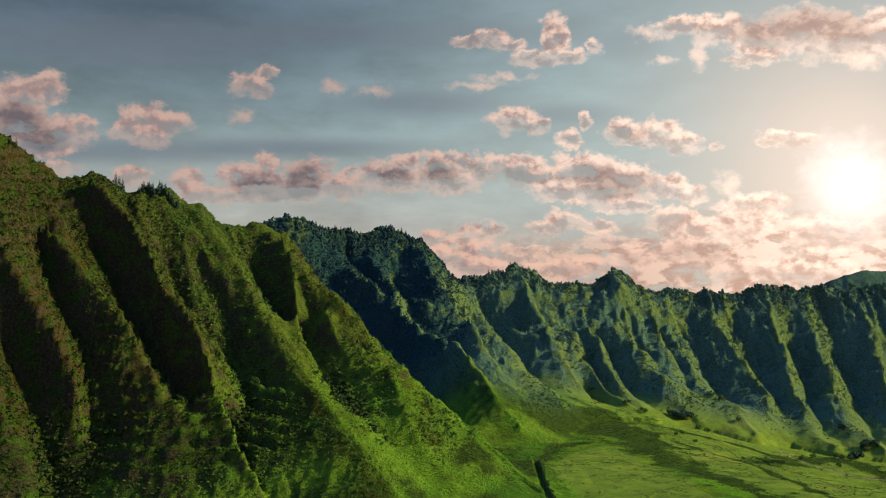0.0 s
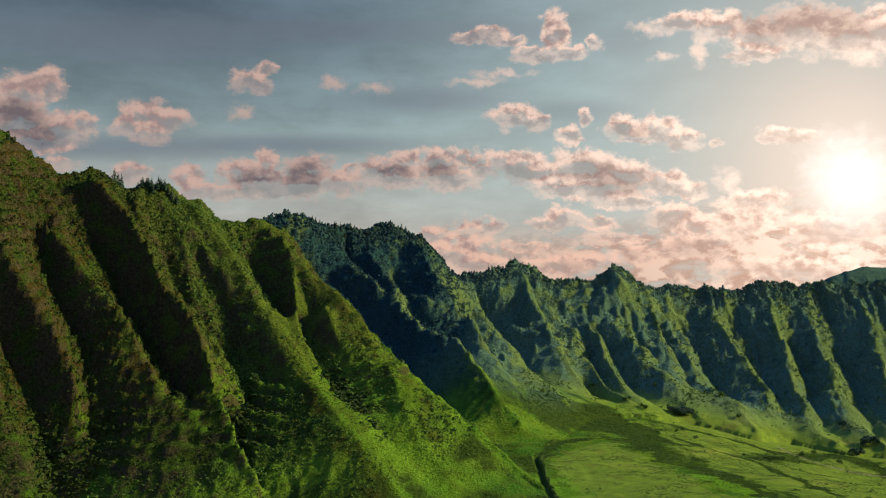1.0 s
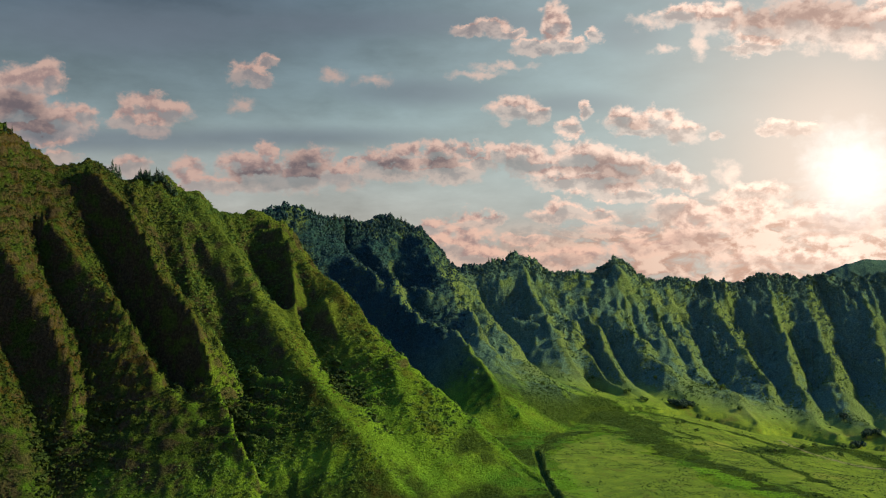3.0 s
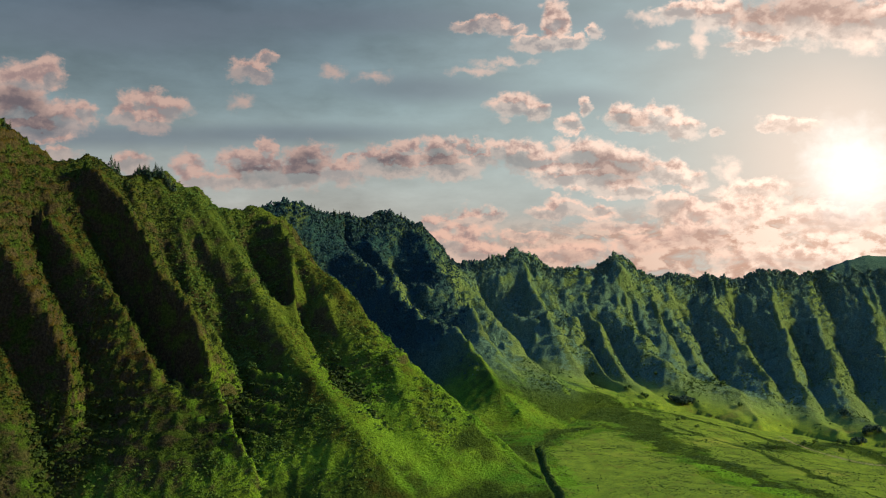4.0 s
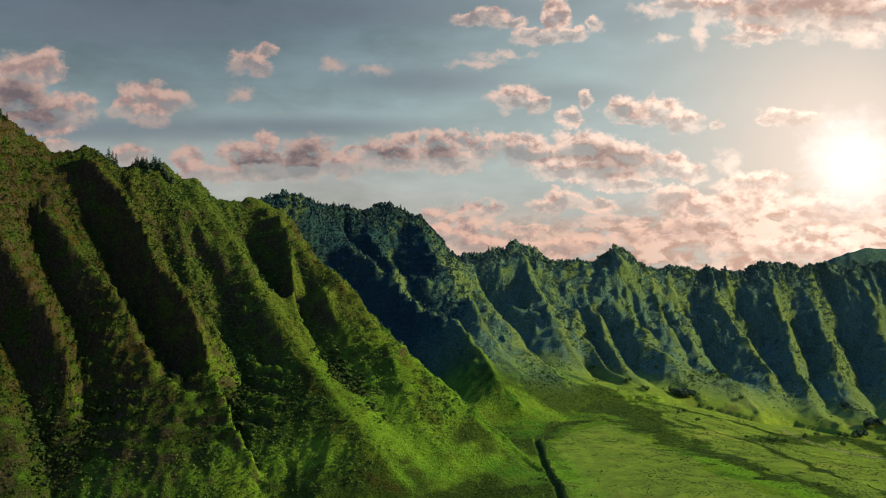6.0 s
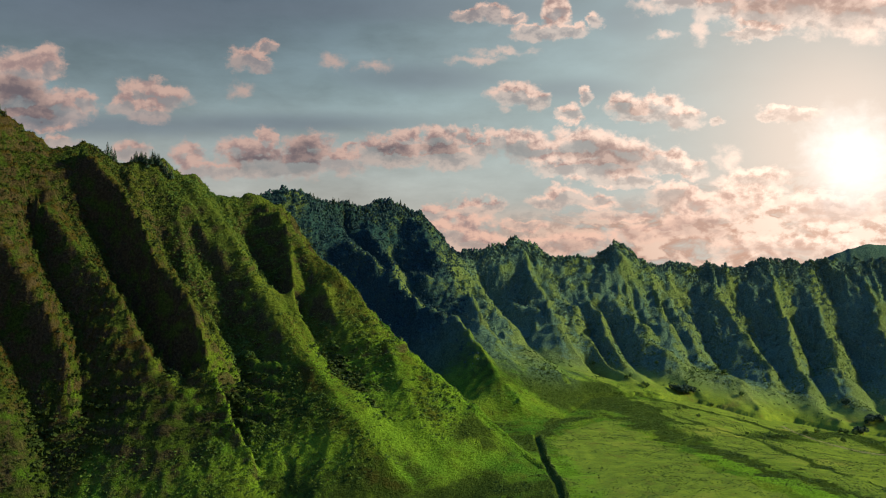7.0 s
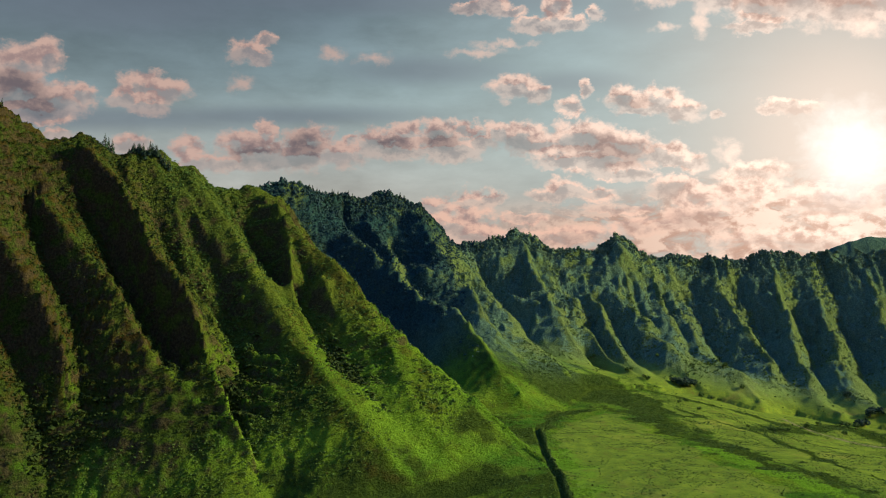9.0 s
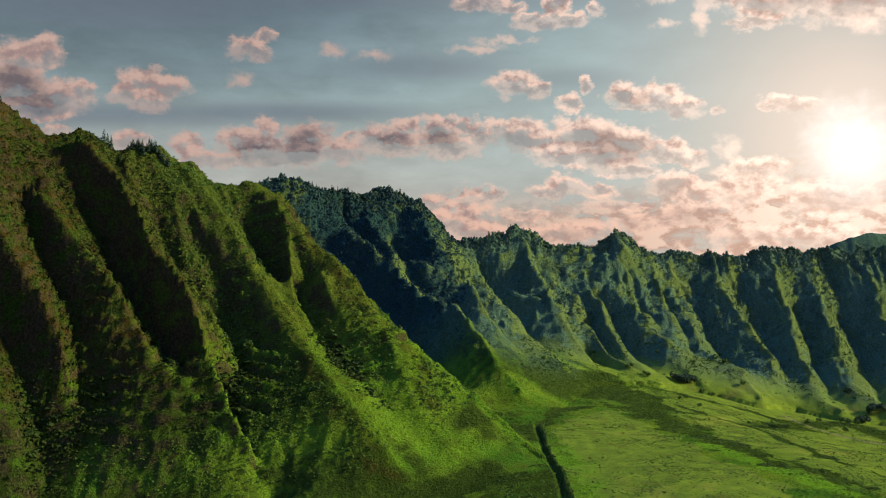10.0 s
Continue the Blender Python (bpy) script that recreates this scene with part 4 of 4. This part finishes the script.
def floor_chance(x, y, over):
    scrub, meadow, vivid, dry, soil, hazy_woods, deep, upper_tone = plant_cover(x, y, over)
    return (1 - ease(over, 15, 60)) * np.clip(scrub * (0.55 + 0.6 * rough(x, y, 18, 2, 111)) + 0.012 + 0.03 * (rough(x, y, 30, 2, 113) > 0.5), 0, 1) * (soil < 0.3)


p = sow(52000, (40, 640, 640, 1400), floor_chance)
scatter("valley_scrub", "dark green bushes in belts and heath across the valley floor", "scrub", p, rng.uniform(0.5, 1.6, len(p)), rng.uniform(0.4, 1.4, len(p)), LOW_FORMS, SHRUB_LEAF)
p = sow(26000, (80, 102, 600, 985), lambda x, y, o: (from_line(x - 2.0 + 1.2 * rough(x, y, 9, 2, 115), y, STREAM) < 2.6) * 0.6)
scatter("stream_hedge", "dark unbroken hedge of bushes along the stream", "hedge", p, rng.uniform(0.6, 1.5, len(p)), rng.uniform(0.8, 2.1, len(p)), LOW_FORMS, SHRUB_LEAF)


TUFTS = [leaf_cluster(6, 0.5, lambda d: d * (0.6, 0.6, 0.5)) for _ in range(4)]
p = sow(60000, (90, 480, 660, 1260), lambda x, y, o: (1 - ease(o, 10, 30)) * np.clip(0.3 + 0.9 * rough(x, y, 16, 3, 131), 0.02, 1))
half = rng.random(len(p)) < 0.5
for chosen, name, label, leaf in ((half, "meadow_tufts", "coarse green grass tufts over the meadow", BRIGHT_LEAF), (~half, "meadow_weeds", "low dark weeds dotted over the meadow", SHRUB_LEAF)):
    q = p[chosen]
    scatter(name, label, "grass", q, rng.uniform(0.35, 1.1, len(q)), rng.uniform(0.3, 0.8, len(q)), TUFTS, leaf)


# ---- trees ----
def mesh_of(name, bm, mat):
    me = bpy.data.meshes.new(name)
    bm.to_mesh(me)
    bm.free()
    me.materials.append(mat)
    for f in me.polygons:
        f.use_smooth = True
    return me


def limb(bm, a, b, ra, rb, sides=7):
    """A tapered round limb from a to b."""
    a, b = Vector(a), Vector(b)
    turn = (b - a).to_track_quat("Z", "Y").to_matrix()
    rings = []
    for at, r in ((a, ra), (a.lerp(b, 0.5) + turn @ Vector((ra * 0.3, 0, 0)), (ra + rb) / 2), (b, rb)):
        rings.append([bm.verts.new(at + turn @ Vector((r * math.cos(6.283 * k / sides), r * math.sin(6.283 * k / sides), 0))) for k in range(sides)])
    for lo, hi in zip(rings, rings[1:]):
        for k in range(sides):
            bm.faces.new((lo[k], lo[(k + 1) % sides], hi[(k + 1) % sides], hi[k]))
    bm.faces.new(rings[-1])


def make_tree(name, label, category, high, wide, pine, mat):
    """A tree at the origin: an Empty with a trunk and a crown."""
    tree = tagged(new(name), label, category)
    bm = bmesh.new()
    limb(bm, (0, 0, -0.8), (0, 0, high * (0.9 if pine else 0.6)), high * 0.026 + 0.05, high * 0.008)
    leaves = []
    if pine:
        tiers = int(high * 1.3)
        for k in range(tiers):
            f = (k + 0.6) / tiers
            r = wide * (1 - f) ** 0.8 * rng.uniform(0.7, 1.15) + 0.12
            z = high * (0.10 + 0.9 * f)
            leaves.append(leaf_cluster(11, 0.34 * wide * (1.15 - f), lambda d: d * (r, r, 0.5) + (0, 0, z), dome=False))
    else:
        for k in range(7):
            turn = k * 2.4
            out = wide * (0.15 if k == 0 else rng.uniform(0.40, 0.62))
            tip = Vector((out * math.cos(turn), out * math.sin(turn), high * rng.uniform(0.38, 0.72)))
            if k == 0:
                tip.z = high * 0.85
            limb(bm, (0, 0, high * rng.uniform(0.25, 0.45)), tip, high * 0.014, high * 0.005, 5)
            r = wide * rng.uniform(0.36, 0.52)
            leaves.append(leaf_cluster(60, 0.13 * wide, lambda d: d * (r, r, r * 0.9) + tuple(tip), dome=False))
    trunk = new("trunk", mesh_of("trunk", bm, BARK))
    leaves = np.concatenate(leaves)
    crown = new("crown", smooth_mesh("crown", leaves, np.arange(len(leaves)), 4))
    crown.data.materials.append(mat)
    trunk.parent = crown.parent = tree
    return tree


def plant(tree, group, spots):
    """Puts the tree at the first spot and copies of it at the others: (x, y, scale)."""
    tagged(tree, group=group)
    spots = np.array(spots, float)
    z, _ = land(spots[:, 0], spots[:, 1])
    for k, (x, y, s) in enumerate(spots):
        ob = tree if k == 0 else copy_thing(tree, Matrix())
        ob.matrix_basis = pose(x, y, z[k] - 0.3, 0, 0, 137.5 * k) @ Matrix.Diagonal((s, s, s * (0.9 + 0.2 * ((k * 0.618) % 1)), 1))


def along(points, gap, jitter, lo, hi):
    """Spots strung along a ridge line."""
    out = []
    for a, b in zip(points, points[1:]):
        n = max(1, int(np.hypot(*(b - a)[:2]) / gap))
        for k in range(n):
            q = a + (b - a) * (k + rng.uniform(0, 1)) / n
            out.append((q[0] + rng.normal() * jitter, q[1] + rng.normal() * jitter, rng.uniform(lo, hi)))
    return out


FAR, MIDDLE, RIGHT = (line[3] for line in CRESTS[1:4])
SPUR_TOPS = [points[:4] for points in FAR_SPURS[5:17]]
pines = [make_tree("pine_tree", "tall slender dark pine on the mountain crest", "tree", h, w, True, PINE_LEAF) for h, w in ((12, 2.4), (10, 2.7))]
plant(pines[0], "pines on the near crest", [(-334, 1032, 1.5), (-328, 1036, 1.2), (-299, 1043, 1.05), (-293, 1046, 1.0), (-286, 1045, 1.15), (-279, 1047, 1.0), (-430, 1003, 1.1), (-331, 1034, 1.3), (-425, 1005, 0.9)])
plant(pines[1], "pines on the near crest", [(-313, 1042, 0.70), (-309, 1042, 0.85), (-304, 1043, 0.95)] + [(x, 1045 + dy, s) for x, dy, s in zip(np.arange(-311, -272, 1.8), rng.normal(0, 2.0, 22), rng.uniform(0.75, 1.15, 22))])
firs = make_tree("crest_tree", "dark pointed tree in the row on the far crest", "tree", 11, 2.3, True, PINE_LEAF)
plant(firs, "trees on the far crest", along(FAR[3:8], 5.0, 2.0, 0.55, 1.05) + along(MIDDLE[1:4], 7.0, 2.5, 0.5, 1.0))
round_tree = make_tree("broadleaf_tree", "dark green spreading tree on a wooded ridge", "tree", 5.6, 3.0, False, FOREST_LEAF)
plant(round_tree, "trees on the wooded ridges", along(FAR, 9.0, 3.0, 0.6, 1.1) + along(MIDDLE, 6.5, 3.0, 0.55, 1.1) + along(RIGHT, 6.0, 3.0, 0.55, 1.15))
slope_tree = make_tree("slope_tree", "dark upright tree on a far mountain spur", "tree", 7.5, 1.9, True, FOREST_LEAF)
plant(slope_tree, "trees on the far spurs", [spot for points in SPUR_TOPS for spot in along(points, 22.0, 6.0, 0.6, 1.1)])
valley_tree = make_tree("valley_tree", "round dark green tree standing in the meadow", "tree", 7.0, 4.0, False, SHRUB_LEAF)
plant(valley_tree, "trees on the valley floor", [(288, 1174, 0.8), (324, 1308, 0.9), (338, 1308, 0.8), (277, 1222, 0.7), (287, 1236, 0.8), (346, 1306, 0.75), (259, 1314, 0.9), (255, 1320, 0.8), (236, 1335, 0.7), (241, 1332, 0.8), (289, 1404, 0.8), (203, 1395, 0.7), (120, 1243, 0.8), (126, 1234, 0.7), (381, 1326, 1.0), (377, 1390, 1.0), (375, 1388, 0.9), (318, 1092, 0.6), (322, 1062, 0.5), (347, 1110, 0.8), (355, 1122, 0.7), (364, 1134, 0.85), (372, 1143, 0.75), (379, 1152, 0.8), (417, 1198, 0.9), (451, 1176, 0.9), (442, 1230, 1.0), (484, 1250, 1.0), (494, 1250, 1.1), (479, 1256, 0.9)])
grove_tree = make_tree("grove_tree", "dense dark tree in the round grove below the spur", "tree", 10.0, 6.5, False, PINE_LEAF)
plant(grove_tree, "trees of the valley groves", [(296, 1334, 0.95), (302, 1330, 1.0), (308, 1328, 1.05), (314, 1330, 1.0), (320, 1333, 0.9), (305, 1336, 0.9), (312, 1337, 0.9), (507, 1274, 1.0), (516, 1278, 1.0), (527, 1360, 1.0), (538, 1307, 1.0), (532, 1300, 1.1), (545, 1300, 1.0)])
